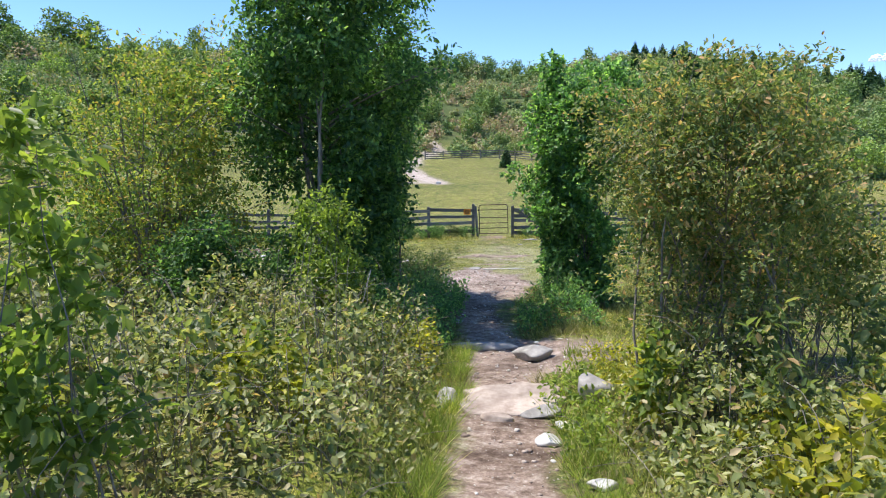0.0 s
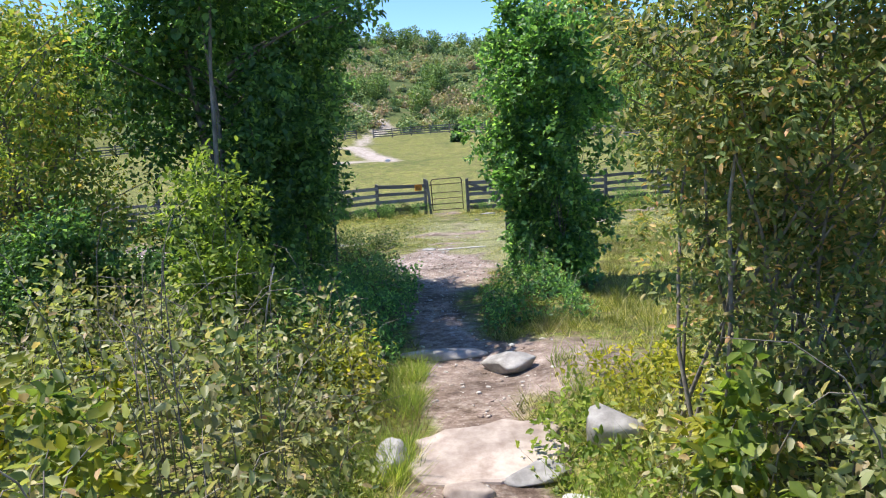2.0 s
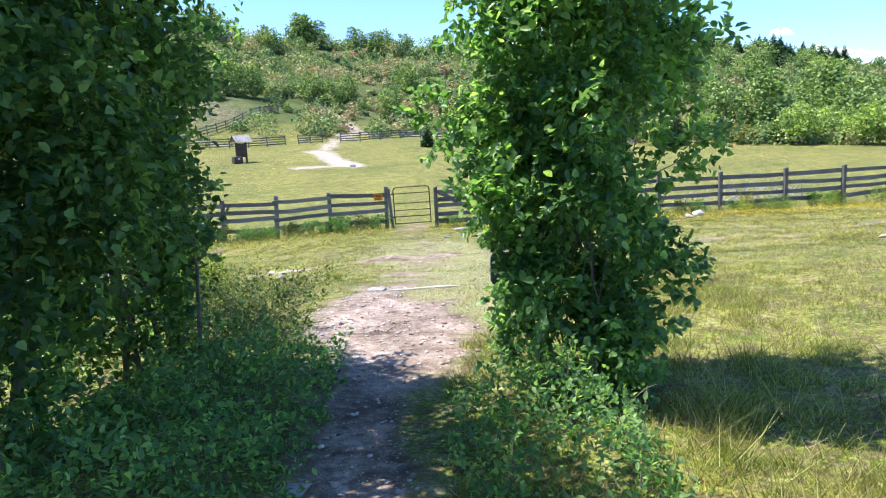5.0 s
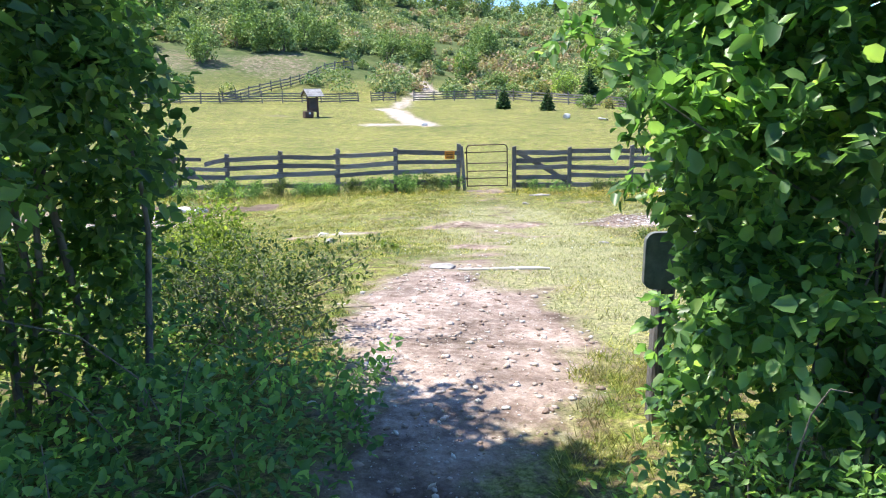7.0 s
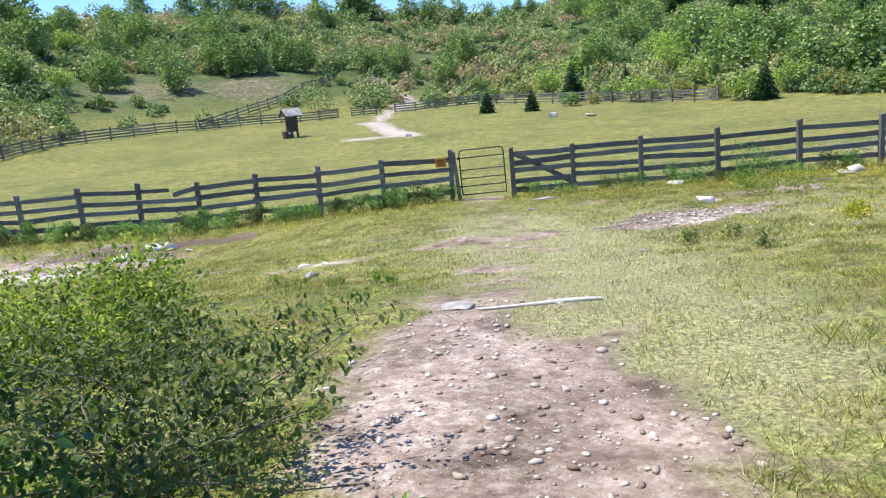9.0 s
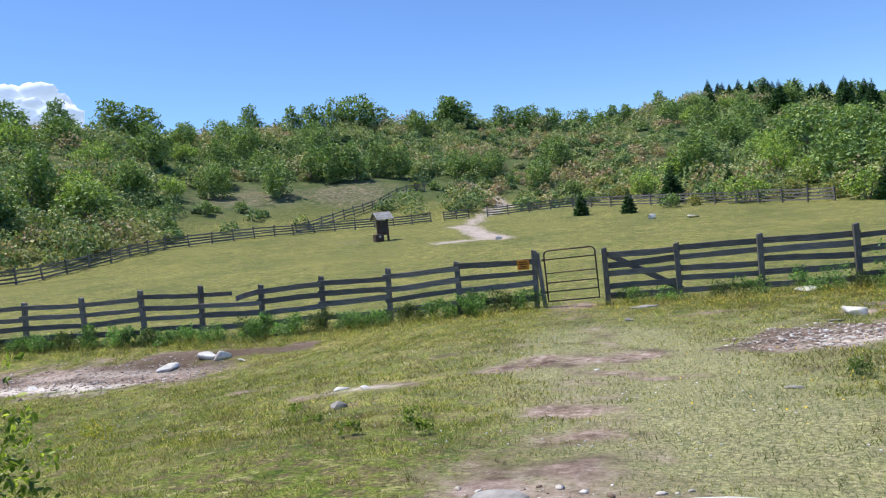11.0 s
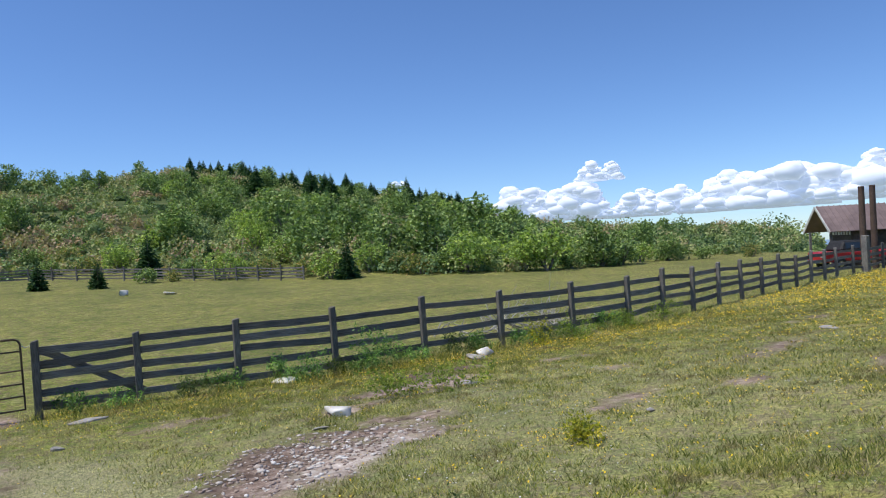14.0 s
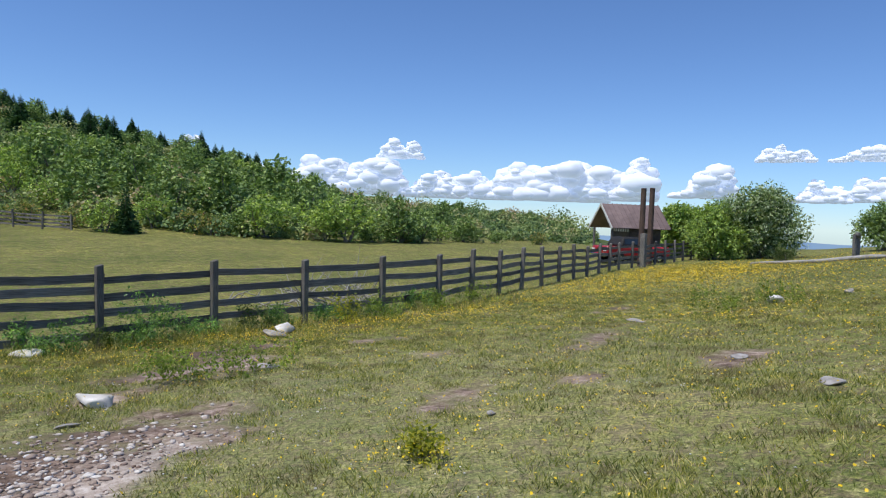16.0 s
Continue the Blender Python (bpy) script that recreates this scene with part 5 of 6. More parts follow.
def gravel():
    rng = np.random.default_rng(77)
    V0, F0 = ico(1)
    spots = []
    while len(spots) < 6500:
        k = rng.uniform()
        if k < 0.55:
            x, y = rng.normal(2.3, 0.85), rng.uniform(10.2, 17)
        elif k < 0.75:
            x, y = rng.normal(2.7, 0.5), rng.uniform(1.5, 10)
        elif k < 0.88:
            x, y = rng.normal(-8.2, 1.8), rng.normal(27.2, 1.1)
        else:
            x, y = rng.normal(5.6, 1.0), rng.normal(23.7, 0.7)
        if bare_soil(np.array([x]), np.array([y]))[0] > 0.45:
            spots.append((x, y))
    S = np.array(spots)
    n = len(S)
    size = 0.005 + 0.026 * rng.uniform(0, 1, n) ** 9 + 0.016 * rng.uniform(0.4, 1.6, n) * (S[:, 1] > 20)
    sc = size[:, None] * rng.uniform(0.5, 1.4, (n, 3)) * [1, 1, 0.4]
    a = rng.uniform(0, 6.28, n)
    base = V0[None] * sc[:, None] * (1 + rng.normal(0, 0.15, (n, len(V0), 1)))
    x = base[..., 0] * np.cos(a)[:, None] - base[..., 1] * np.sin(a)[:, None] + S[:, :1]
    y = base[..., 0] * np.sin(a)[:, None] + base[..., 1] * np.cos(a)[:, None] + S[:, 1:]
    z = base[..., 2] + height(S[:, 0], S[:, 1])[:, None] + size[:, None] * 0.2
    F = (F0[None] + np.arange(n)[:, None, None] * len(V0)).reshape(-1, 3)
    tagged(new("gravel", np_mesh("gravel", np.stack([x, y, z], -1).reshape(-1, 3), F, M_GRAVEL)), "pinkish grey loose stones scattered on the path", "gravel", kind="stuff")


gravel()


# ---- grass and flowers ----
def blades(name, X, Y, hgt, wid, mat, seed, label, category):
    rng = np.random.default_rng(seed)
    n = len(X)
    a = rng.uniform(0, 6.28, n)
    lean = rng.uniform(0.3, 1.3, n) * hgt
    z = height(X, Y) - 0.01
    dx, dy = np.cos(a), np.sin(a)
    b = rng.uniform(0, 6.28, n)
    P0 = np.stack([X - dx * wid / 2, Y - dy * wid / 2, z], 1)
    P1 = np.stack([X + dx * wid / 2, Y + dy * wid / 2, z], 1)
    P2 = np.stack([X + np.cos(b) * lean, Y + np.sin(b) * lean, z + hgt], 1)
    V = np.stack([P0, P1, P2], 1).reshape(-1, 3)
    F = np.arange(3 * n).reshape(-1, 3)
    tagged(new(name, np_mesh(name, V, F, mat)), label, category, kind="stuff")


def speckle(x, y, cell, seed):
    """Smooth random values from 0 to 1 over the plan, cell metres apart."""
    g = np.random.default_rng(seed).uniform(0, 1, (97, 97))
    u, v = x / cell, y / cell
    i, j = np.floor(u).astype(int), np.floor(v).astype(int)
    a, b = ease(u - i), ease(v - j)
    return (g[i % 97, j % 97] * (1 - a) + g[(i + 1) % 97, j % 97] * a) * (1 - b) + (g[i % 97, (j + 1) % 97] * (1 - a) + g[(i + 1) % 97, (j + 1) % 97] * a) * b


def trodden(x, y):
    """Where feet have dried the grass: the line from the path to the gate and a stretch beside it."""
    return np.clip(0.75 * trail(x, y, [(3.2, 15), (3.2, 19), (2.6, 25), (2.2, 30)], 1.05) + 0.3 * blob(x, y, 8, 23, 7, 4), 0, 0.8)


def grass():
    rng = np.random.default_rng(91)
    X, Y, Hh = [], [], []

    def strew(n, x0, x1, y0, y1, h0, h1, cut=0.4):
        x, y = rng.uniform(x0, x1, n), rng.uniform(y0, y1, n)
        clump = 0.5 * speckle(x, y, 0.23, 1) + 0.3 * speckle(x, y, 0.09, 2) + 0.35 * speckle(x, y, 1.1, 3)
        ok = (bare_soil(x, y) + 0.25 * (speckle(x, y, 0.3, 4) - 0.5) < cut) & (rng.uniform(0, 1, n) < np.clip(2.6 * (clump - 0.37), 0.03, 1) * (1 - 0.85 * np.clip(1.4 * trodden(x, y), 0, 1)))
        x, y = x[ok], y[ok]
        X.append(x), Y.append(y)
        Hh.append(rng.uniform(h0, h1, len(x)) * (0.45 + 0.95 * clump[ok]))

    strew(30000, 1.2, 4.2, 0.5, 9.5, 0.05, 0.2)
    strew(70000, 2.8, 6.5, 9, 16, 0.03, 0.1)
    strew(14000, 4.2, 9, 6.5, 13, 0.08, 0.3)
    strew(150000, -4, 8, 13, 20, 0.02, 0.06)
    strew(300000, -11, 12, 19, 31, 0.025, 0.065, 0.5)
    strew(330000, 5, 24, 15, 30, 0.025, 0.075, 0.5)
    strew(36000, 20, 45, 17, 36, 0.05, 0.12)
    strew(26000, -24, 20, 29.6, 31.3, 0.1, 0.32)
    strew(12000, 17, 45, 29.5, 39, 0.08, 0.25)
    x, y, h = np.concatenate(X), np.concatenate(Y), np.concatenate(Hh)
    w = np.where(y > 19, 0.011, 0.007)
    blades("grass", x, y, h, w, M_GRASS, 92, "short mixed green and straw-coloured meadow grass", "grass")
    n = 230000
    x, y = rng.uniform(0.8, 12, n), rng.uniform(14, 30, n)
    ok = (bare_soil(x, y) < 0.5) & (rng.uniform(0, 1, n) < 1.3 * trodden(x, y) * (0.3 + speckle(x, y, 0.2, 7)))
    x, y = x[ok], y[ok]
    blades("straw_grass", x, y, rng.uniform(0.012, 0.045, len(x)), 0.009, M_STRAW, 94, "short dry straw-coloured grass on the trodden line to the gate", "grass")
    # lusher grass on both edges of the trodden path
    n = 16000
    y = rng.uniform(1.2, 8.4, n)
    side = rng.uniform(0, 1, n) < 0.5
    x = np.where(side, 2.62 - 0.42 - rng.exponential(0.16, n), 2.62 + 0.42 + rng.exponential(0.22, n))
    ok = (speckle(x, y, 0.35, 6) > 0.35) & ~((y > 5.8) & (y < 8.6) & (x > 2.2) & (x < 3.3))
    x, y = x[ok], y[ok]
    blades("verge_grass", x, y, rng.uniform(0.06, 0.24, len(x)), 0.007, M_VERGE, 93, "fresh green grass along the edges of the footpath", "grass")


grass()


def flowers():
    rng = np.random.default_rng(95)
    X, Y = [], []
    for cx, cy, sx, sy, n in ((9, 27.8, 3, 0.7, 700), (14, 28.8, 3, 0.6, 600), (19, 29.5, 4, 1.2, 800), (28, 31.5, 6, 2, 3600), (24, 27, 8, 4, 3000), (36, 33, 6, 3, 3800), (12, 24, 6, 3, 600), (-3, 30.2, 3, 0.4, 350), (1, 29.8, 2, 0.5, 400),
                              (5, 29.6, 2, 0.5, 450), (7.5, 21.6, 0.28, 0.2, 110), (7, 26, 1.2, 0.5, 250), (45, 30, 8, 4, 1200), (6.2, 22.5, 3, 2, 160), (9, 20.5, 3, 1.5, 380), (2, 25, 6, 2.5, 260), (12, 21, 4, 2.5, 1200), (16, 24.5, 4, 2.5, 1700), (8.5, 28.6, 2.5, 0.5, 700), (10.6, 29.3, 0.9, 0.3, 380), (13.5, 28.9, 2.5, 0.5, 600), (4, 29.3, 2, 0.6, 300)):
        X.append(rng.normal(cx, sx, n)), Y.append(rng.normal(cy, sy, n))
    x, y = np.concatenate(X), np.concatenate(Y)
    ok = (y < np.interp(x, [2, 17, 38, 75], [30.7, 30.2, 36, 43])) & (bare_soil(x, y) < 0.45)
    x, y = x[ok], y[ok]
    n = len(x)
    z = height(x, y) + rng.uniform(0.05, 0.16, n)
    r = rng.uniform(0.007, 0.012, n) * np.interp(x, [6, 12, 24, 36], [0.85, 1.05, 2.0, 2.8])
    a = np.arange(6) * math.pi / 3
    tilt = rng.normal(0, 0.4, (n, 2))
    V = np.stack([x[:, None] + r[:, None] * np.cos(a), y[:, None] + r[:, None] * np.sin(a), z[:, None] + r[:, None] * (tilt[:, :1] * np.cos(a) + tilt[:, 1:] * np.sin(a) + 0.25 * (np.arange(6) % 2))], -1)
    F = np.arange(n * 6).reshape(-1, 6)
    tagged(new("buttercups", np_mesh("buttercups", V.reshape(-1, 3), F, M_FLOWER)), "yellow buttercups dotted through the grass", "flowers", kind="stuff")


flowers()


def clover():
    rng = np.random.default_rng(96)
    n = 2600
    x, y = rng.uniform(-6, 22, n), rng.uniform(17.5, 29.5, n)
    ok = (bare_soil(x, y) < 0.5) & (speckle(x, y, 1.4, 8) > 0.5)
    x, y = x[ok], y[ok]
    n = len(x)
    V0, F0 = ico(1)
    r = rng.uniform(0.005, 0.011, n)
    z = height(x, y) + rng.uniform(0.015, 0.05, n)
    V = V0[None] * r[:, None, None] * [1, 1, 0.7] + np.stack([x, y, z], 1)[:, None]
    F = (F0[None] + np.arange(n)[:, None, None] * len(V0)).reshape(-1, 3)
    tagged(new("clover_heads", np_mesh("clover_heads", V.reshape(-1, 3), F, M_CLOVER)), "small whitish clover heads dotted through the grass", "flowers", kind="stuff")


clover()


def tuft(name, x, y, r, h, n, mat, seed, label, size=0.05):
    if r <= 0.2:
        size, n = 0.032, n // 2
    return shrub(name, (x, y), r, r, 0.03, h, 6, egg, mat, size, n, 6, min(0.12, r * 0.5), seed, label, "weed", 0.003)


for i, (x, y, r, h, mt) in enumerate(((-0.86, 20.72, 0.1, 0.08, M_BRIGHT), (0.85, 19.2, 0.1, 0.1, M_BRIGHT), (0.45, 18.7, 0.1, 0.08, M_BRIGHT), (1.1, 18.7, 0.08, 0.08, M_BRIGHT), (-0.2, 19.6, 0.08, 0.07, M_BRIGHT), (-3.2, 20.6, 0.2, 0.1, M_GOLD), (-3.9, 21.2, 0.2, 0.1, M_GOLD),
                                       (4.8, 20.4, 0.14, 0.14, M_SCRUB), (5.5, 20.5, 0.14, 0.14, M_SCRUB), (5.4, 19.3, 0.14, 0.14, M_SCRUB), (4.9, 20.6, 0.1, 0.12, M_BRIGHT), (7.5, 21.6, 0.24, 0.1, M_GOLD), (8.0, 26.2, 0.6, 0.3, M_BRIGHT), (9.0, 26.3, 0.5, 0.3, M_BRIGHT),
                                       (14.2, 29.6, 0.5, 0.5, M_BRIGHT), (13.2, 29.7, 0.35, 0.5, M_GOLD), (8.7, 30.2, 0.7, 0.75, M_TREE), (9.6, 30.2, 0.65, 0.7, M_TREE), (7.8, 30.3, 0.5, 0.45, M_TREE), (18.5, 30.4, 0.6, 0.4, M_BRIGHT), (16.2, 30.0, 0.5, 0.35, M_BRIGHT), (18.5, 24, 0.5, 0.45, M_BRIGHT), (20.5, 23.5, 0.5, 0.4, M_BRIGHT))):
    tuft("weed_clump", x, y, r, h, int(60 + 160 * r), mt, 300 + i, "leafy weed clump growing in the meadow grass")
for i in range(34):
    x = 1.1 - 0.62 * i + 0.2 * math.sin(5 * i)
    tuft("fence_weeds", x, 30.98 + 0.16 * math.sin(3 * i), 0.42, 0.36 + 0.12 * math.sin(7 * i), 300, (M_TREE, M_SCRUB, M_TREE, M_COLUMN)[i % 4], 340 + i, "dark green weeds along the foot of the fence")
for i in range(15):
    x = 3.6 + 0.95 * i + 0.25 * math.sin(4 * i)
    tuft("fence_weeds", x, float(np.interp(x, [3, 8.5, 12.7, 17.1, 37], [30.9, 30.5, 30.4, 30.65, 36.8])), 0.4, 0.26 + 0.1 * math.sin(5 * i), 200, (M_TREE, M_COLUMN, M_SCRUB)[i % 3], 380 + i, "dark green weeds along the foot of the fence")


# ---- far trees and hillside ----
def far_tree_proto(name, r, h, z0, k, mat, twigs, per, size, seed, shape, label, category, group):
    return shrub(name, (0, 200 + seed), r, r, z0, h, k, shape, mat, size, twigs, per, size * 1.6, seed, label, category, 0.12 * r / 2, 4, False, 0.75, 0.2, group=group, fill=0.15)


def conifer_proto(h, r, seed, label):
    rng = np.random.default_rng(seed)
    ob = thing("conifer", (0, 400, 0), label, "conifer tree", "conifers on the hill")
    V, F = tubes([[((0, 0, -0.3), 0.05 * h / 3), ((0, 0, h * 0.95), 0.01)]], 6)
    child("trunk", np_mesh("trunk", V, F, M_BARK, True), ob)
    P, D, L = [], [], []
    for lv in np.linspace(0.06, 0.99, int(16 + 2.2 * h)):
        rr = (r * (1 - lv) ** 0.85 + 0.05) * rng.uniform(0.75, 1.1)
        for a in rng.uniform(0, 6.28, int(10 + 12 * (1 - lv))):
            for q in (0.05, 0.3, 0.55, 0.78):
                P.append((rr * q * math.cos(a), rr * q * math.sin(a), h * lv - 0.3 * rr * q + rng.normal(0, 0.02 * h)))
                w = a + rng.normal(0, 0.45)
                D.append((math.cos(w), math.sin(w), -0.2 + rng.normal(0, 0.35)))
                L.append(rr * rng.uniform(0.4, 0.65))
    P, D, L = np.array(P), np.array(D), np.array(L)
    U = np.array([0, 0, 0.8]) + rng.normal(0, 0.7, P.shape)
    V, F = leaf_arrays(P, D, U, L, L * 0.55, False)
    child("crown", np_mesh("crown", V, F, M_CONIFER), ob)
    return ob


PROTO = {
    "round": far_tree_proto("far_tree", 2.8, 4.6, 0.5, 20, M_FAR_A, 420, 6, 0.36, 201, egg, "round-crowned green tree on the hillside", "tree", "trees on the hillside"),
    "tall": far_tree_proto("far_tree", 2.4, 5.6, 0.6, 22, M_FAR_A, 460, 6, 0.36, 202, egg, "tall green tree on the hillside", "tree", "trees on the hillside"),
    "bright": far_tree_proto("far_shrub", 1.9, 3.4, 0.5, 14, M_FAR_B, 300, 6, 0.26, 203, egg, "bright green young tree at the meadow edge", "shrub", "young trees at the meadow edge"),
    "bush": far_tree_proto("far_shrub", 1.6, 2.0, 0.2, 12, M_FAR_A, 240, 6, 0.25, 204, egg, "low green bush at the meadow edge", "shrub", "bushes at the meadow edge"),
    "brown": far_tree_proto("far_shrub", 1.8, 1.9, 0.2, 12, M_RED, 240, 6, 0.24, 205, egg, "brownish bush at the meadow edge", "shrub", "bushes at the meadow edge"),
}
CONIFER_A = conifer_proto(6.5, 2.3, 211, "dark pointed conifer on the skyline")
CONIFER_B = conifer_proto(3.2, 0.85, 212, "dark young spruce at the edge of the meadow")
rt = np.random.default_rng(220)


def polar(b, r):
    return 3 + r * math.sin(radians(b)), 15 + r * math.cos(radians(b))


def plant(kind, b, r, s, wide=1.0):
    x, y = polar(b, r)
    proto = PROTO[kind] if kind in PROTO else (CONIFER_A if kind == "spruce" else CONIFER_B)
    ob = copy_thing(proto, pose(x, y, hz(x, y), 0, 0, rt.uniform(0, 360)))
    ob.scale = (s * wide, s * wide, s)
    return ob


# the skyline: bearing, distance, size
for b, r, s in ((-46, 165, 1.3), (-42, 165, 1.3), (-38.5, 168, 1.4), (-35.6, 170, 1.6), (-33.5, 170, 1.5), (-30.3, 175, 1.0), (-27.5, 176, 0.8), (-25.2, 178, 1.3), (-22, 180, 1.1), (-20.5, 182, 1.2), (-18.6, 184, 1.7), (-17, 184, 1.6), (-15.4, 186, 1.2),
                (-12.8, 188, 0.9), (-10.2, 190, 1.5), (-9.2, 190, 1.3), (-5.6, 196, 1.1), (-3.2, 200, 1.2), (-1.5, 205, 1.0), (1.0, 214, 0.9), (3, 225, 0.9), (-50, 160, 1.4), (-54, 155, 1.4), (7, 280, 1.3), (16, 322, 1.5), (14, 318, 1.5), (20, 328, 1.5), (22, 330, 1.3), (9, 300, 1.2)):
    plant("round" if rt.uniform() < 0.6 else "tall", b, r, s * rt.uniform(0.85, 1.05), rt.uniform(1.0, 1.25))
# trees on the face of the hill
for b, r, s, k in ((-19.5, 118, 1.0, "tall"), (-17.8, 117, 0.95, "tall"), (-16, 120, 0.95, "tall"), (-14.2, 121, 0.9, "tall"), (-21.3, 122, 0.9, "tall"), (-9.3, 122, 0.85, "round"), (-8.0, 121, 0.8, "round"), (-6.6, 124, 0.9, "round"), (-35, 100, 1.0, "round"), (-38.5, 96, 1.1, "bright"),
                   (-41.5, 92, 1.1, "tall"), (-32, 104, 0.9, "bright"), (-29, 110, 0.9, "round"), (-37, 122, 1.3, "bright"), (-42, 128, 1.4, "bright"), (-33, 132, 1.3, "round"), (-26, 140, 1.2, "round"), (-24.5, 112, 0.8, "bush"), (-46, 90, 1.2, "round"), (-50, 86, 1.2, "tall"),
                   (-3, 112, 0.9, "round"), (-1.0, 128, 0.9, "tall"), (4, 112, 0.8, "bush"), (-11.5, 113, 0.6, "bush"), (-13.2, 111, 0.55, "brown"), (-30, 96, 0.7, "bush"), (-27, 98, 0.6, "bush")):
    plant(k, b, r, s)
# the edge of the meadow
for b, r, s, k in ((-0.1, 72, 0.95, "young"), (3.6, 70, 0.8, "young"), (7.0, 84, 1.5, "young"), (6.7, 74, 0.6, "bush"), (8.5, 75, 0.45, "brown"), (12.2, 74, 0.75, "bright"), (13.6, 76, 0.8, "bush"), (15.5, 74, 0.8, "brown"), (17.8, 70, 0.8, "brown"), (20.0, 67, 0.85, "bright"), (21.5, 66, 1.4, "young"), (23.5, 70, 0.8, "bright"),
                   (25.5, 68, 0.9, "brown"), (27.2, 66, 0.75, "brown"), (29.5, 67, 0.9, "bush"), (31.0, 66, 1.05, "bright"), (33.5, 70, 0.9, "bright"), (35.5, 66, 0.9, "bright"), (37.2, 66, 1.1, "bright"), (39.3, 68, 1.0, "bush"), (41.5, 70, 1.1, "tall"), (43, 72, 1.05, "round"), (44.5, 76, 0.9, "bright"), (46.5, 78, 0.8, "round"), (49, 80, 0.8, "bush"),
                   (10.2, 80, 0.9, "bush"), (18.5, 78, 1.0, "round"), (24.5, 78, 1.1, "round"), (28.5, 78, 1.2, "tall"), (34, 80, 1.2, "round"), (38.5, 78, 1.1, "tall"), (52.5, 82, 0.9, "brown"), (16.5, 82, 1.0, "bright"), (22.5, 84, 1.1, "tall"), (0.8, 96, 0.8, "bush"), (2.8, 94, 0.8, "brown"), (5.0, 92, 0.9, "bright")):
    plant(k, b, r, s * rt.uniform(0.8, 0.98) * (0.68 if b > 38 else 1.0) if b > 9 else s * rt.uniform(0.88, 1.0), 1.15)
for i in range(46):
    b = (8.3, 9.3, 10.3, 11.0, 11.8, 12.4, 13.2, 17.4, 18.2, 19.0, 19.6, 25.5, 27.3, 28.4, 30.4, 31, 34.8)[i] if i < 17 else rt.uniform(9, 31)
    far = 306 if i < 17 else rt.uniform(190, 310)
    plant("spruce", b, far, rt.uniform(1.05, 1.5))
for i in range(70):
    b = rt.uniform(7, 47)
    far = rt.uniform(np.interp(b, HILL_B, HILL_FROM) + 15, min(np.interp(b, HILL_B, HILL_TO), 320))
    plant(("round", "tall", "bright")[int(rt.choice(3, p=(0.45, 0.3, 0.25)))], b, far, rt.uniform(0.8, 1.25) * (0.7 if b > 36 else 1), rt.uniform(1.0, 1.3))
for i in range(34):
    b = rt.uniform(-50, -24) if i < 24 else rt.uniform(-24, 6)
    far = rt.uniform(np.interp(b, HILL_B, HILL_FROM) + (14 if i < 24 else 40), np.interp(b, HILL_B, HILL_TO))
    plant(("round", "tall", "bright")[int(rt.choice(3, p=(0.45, 0.25, 0.3)))], b, far, rt.uniform(0.7, 1.15), rt.uniform(1.0, 1.3))
_spots = {"round": (-44, 140), "tall": (-28, 128), "bright": (14.5, 90), "bush": (-0.5, 106), "brown": (1.5, 103)}
for k, (b, r) in _spots.items():
    x, y = polar(b, r)
    PROTO[k].matrix_basis = pose(x, y, hz(x, y), 0, 0, 40)
x, y = polar(24, 300)
CONIFER_A.matrix_basis = pose(x, y, hz(x, y))
x, y = polar(11.2, 85)
CONIFER_B.matrix_basis = pose(x, y, hz(x, y))


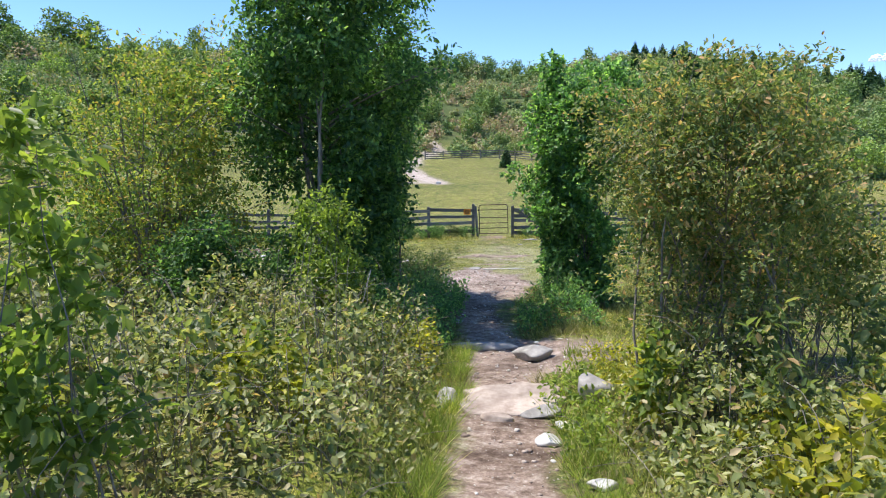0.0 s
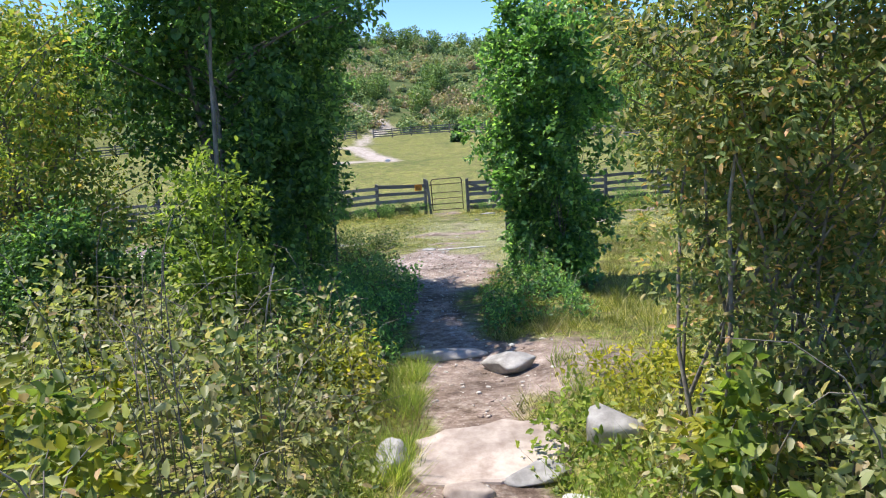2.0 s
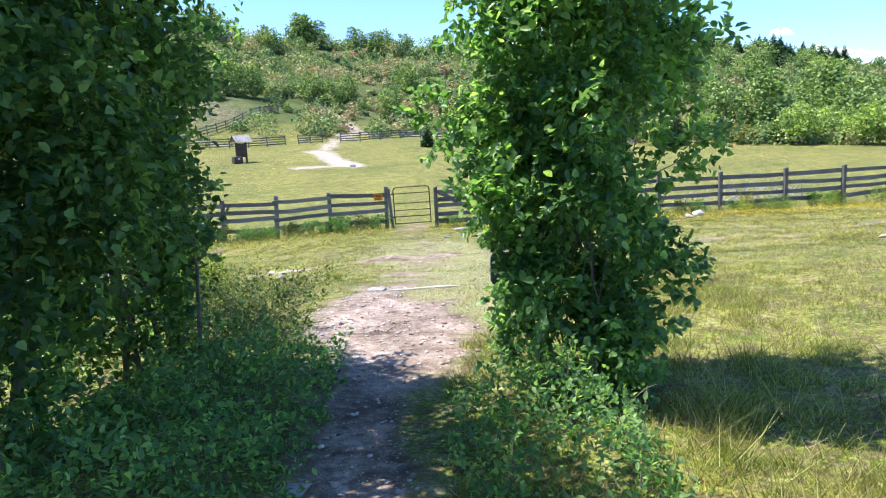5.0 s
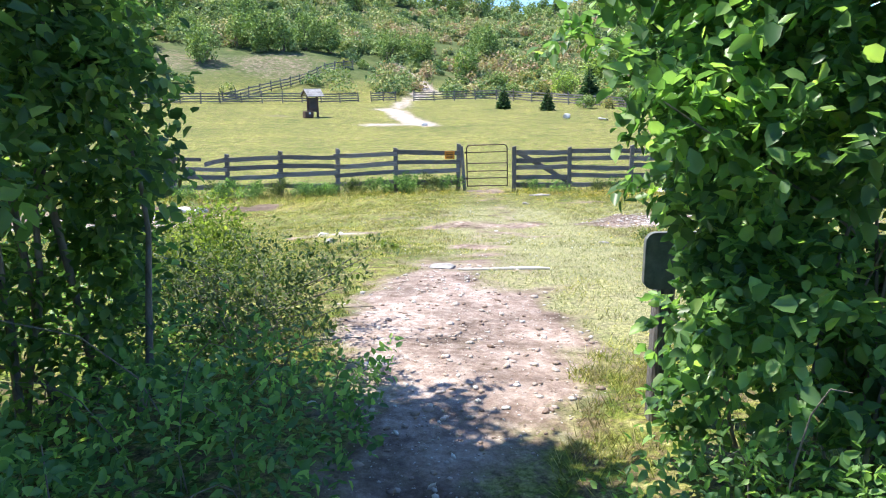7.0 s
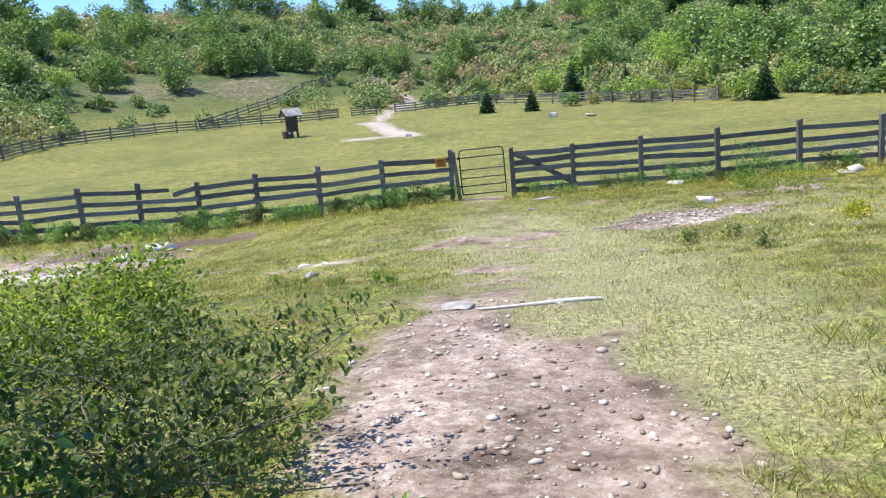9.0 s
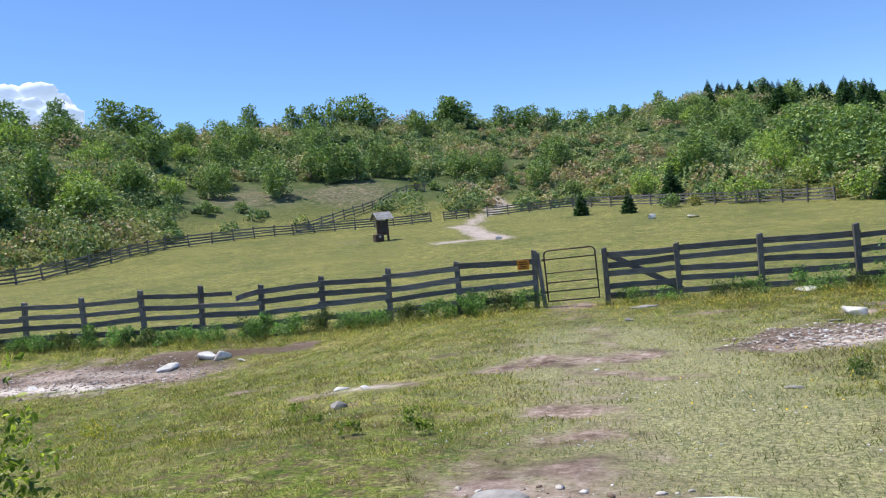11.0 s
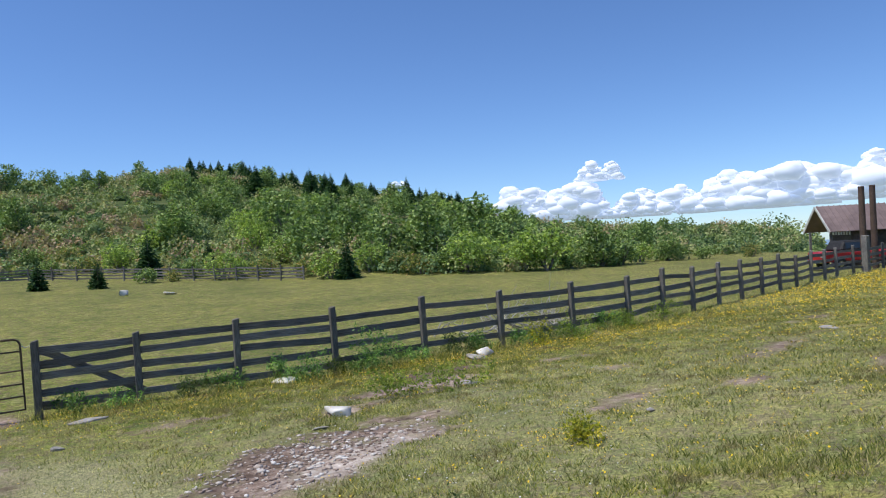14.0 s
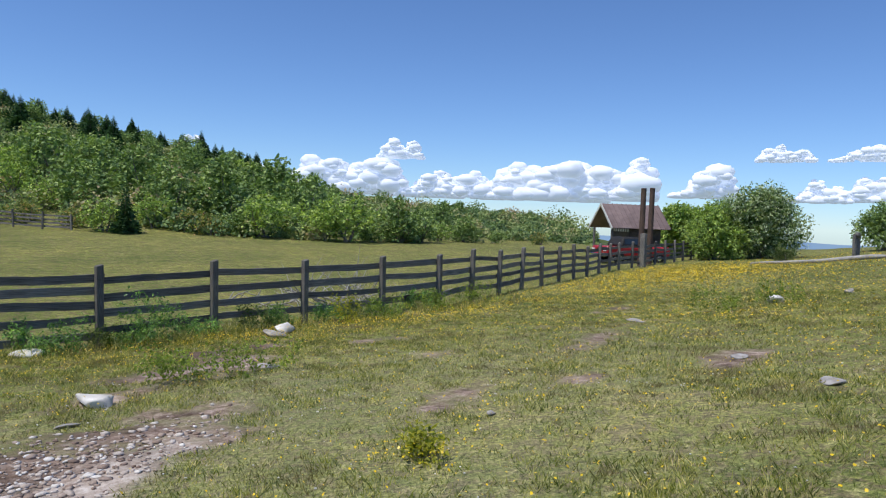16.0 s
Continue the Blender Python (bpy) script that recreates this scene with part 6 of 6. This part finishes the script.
def hillside():
    """Scrub over the whole hill, too much of it to count."""
    rng = np.random.default_rng(230)
    C, O, S, T = [], [], [], []
    count = 0
    while count < 3900:
        b = rng.uniform(-58, 57)
        u = rng.uniform(0, 1)
        r0, r1 = np.interp(b, HILL_B, HILL_FROM), np.interp(b, HILL_B, HILL_TO)
        r = (r0 + 3) * ((r1 + 12) / (r0 + 3)) ** u
        x, y = polar(b, r)
        if r > r1 + 12 or bare_soil(np.array([x]), np.array([y]))[0] > 0.3:
            continue
        if -32 < b < -10 and r < 122 and rng.uniform() < 0.88:
            continue
        count += 1
        clump = math.sin(0.13 * x + 1) * math.sin(0.11 * y) + 0.5 * math.sin(0.31 * x + 0.2 * y)
        low = -8 < b < 9 and r < 190
        s = (0.7 + 1.4 * rng.uniform() ** 2) * (1 + 0.3 * clump) * (0.75 if low else 1.1) * (0.65 + 0.35 * r / 110)
        n = int(70 + 45 * s)
        o = unit(rng.normal(0, 1, (n, 3)))
        o[:, 2] = np.abs(o[:, 2]) * 1.1 - 0.15
        k = rng.uniform(0.8, 1.4)
        bumps = 1 + 0.22 * np.sin(4 * o[:, :1] + count) * np.sin(4 * o[:, 1:2] + 2 * count)
        C.append(o * bumps * rng.uniform(0.75, 1.05, (n, 1)) * [s * 1.15, s * 1.15, s * k] + [x, y, hz(x, y) + 0.25 * s])
        O.append(o)
        S.append(np.full(n, 0.17 + 0.0015 * r))
        T.append(np.clip(0.45 + 0.2 * clump + rng.normal(0, 0.25) + (0.3 if low and rng.uniform() < 0.5 else 0) + rng.normal(0, 0.08, n), 0, 1))
    C, O, S, T = np.vstack(C), np.vstack(O), np.concatenate(S), np.concatenate(T)
    n = len(C)
    L = S * rng.uniform(0.8, 1.5, n)
    V, F = leaf_arrays(C, rng.normal(0, 1, (n, 3)), O + rng.normal(0, 0.4, (n, 3)) + [0, 0, 0.3], L, L * 0.85, False)
    me = np_mesh("hillside_scrub", V, F, M_HILL)
    a = me.attributes.new("tint", 'FLOAT', 'POINT')
    a.data.foreach_set("value", np.repeat(T, 4).astype(np.float32))
    tagged(new("hillside_scrub", me), "dense green and brownish scrub covering the hillside", "scrub", kind="stuff")


hillside()

# trees beside the hut and at the meadow's far edge
shrub("hut_tree", (58.9, 44.3), 2.6, 2.4, 0.6, 3.6, 24, egg, M_FAR_B, 0.26, 1500, 7, 0.4, 241, "light green leafy tree beside the hut", "tree", 0.09, 5, False, 0.7)
shrub("hawthorn_tree", (54.8, 36.6), 2.7, 2.6, 0.3, 4.3, 50, egg, M_SILVER, 0.17, 5200, 7, 0.5, 242, "wide dense tree with silvery leaf undersides", "tree", 0.12, 5, False, 0.65)
shrub("hawthorn_tree", (52.3, 38.5), 2.2, 2.0, 0.3, 3.3, 34, egg, M_FAR_B, 0.17, 2600, 7, 0.4, 243, "dense tree with fresh green leaves", "tree", 0.1, 5, False, 0.65)
shrub("lone_tree", (61.8, 30.1), 2.3, 2.2, 0.7, 2.6, 22, egg, M_FAR_A, 0.2, 1400, 7, 0.4, 244, "low spreading green tree at the edge of the meadow", "tree", 0.1, 4, False, 0.6)
shrub("meadow_bush", (26.3, 18.9), 1.0, 1.0, 0.3, 2.3, 18, egg, M_YELLOW, 0.1, 1900, 7, 0.26, 245, "bushy olive and copper shrub in the meadow", "shrub", 0.03, wisps=4)
shrub("meadow_bush", (25.0, 19.6), 0.55, 0.55, 0.15, 0.7, 12, egg, M_RED, 0.09, 900, 7, 0.22, 246, "low coppery shrub in the meadow", "shrub", 0.02)
shrub("meadow_bush", (44.3, 31.2), 0.5, 0.5, 0.1, 0.7, 8, egg, M_SCRUB, 0.1, 200, 6, 0.2, 247, "small dark bush at the edge of the meadow", "shrub", 0.02)


def brush_pile():
    rng = np.random.default_rng(250)
    x, y = 15.6, 33.4
    ob = thing("brush_pile", (x, y, hz(x, y)), "heap of bleached dead branches behind the fence", "brush pile")
    paths = []
    for i in range(70):
        a = np.array([rng.normal(0, 1.3), rng.normal(0, 0.5), rng.uniform(0, 0.25)])
        d = unit(np.array([rng.normal(0, 1), rng.normal(0, 0.6), rng.uniform(0.2, 0.9)]))
        ln = rng.uniform(0.6, 1.7)
        paths.append([(a + d * ln * t + rng.normal(0, 0.03, 3), 0.022 * (1.1 - t)) for t in (0, 0.33, 0.66, 1)])
    V, F = tubes(paths, 4)
    child("branch_tangle", np_mesh("branch_tangle", V, F, M_DEAD), ob)


brush_pile()
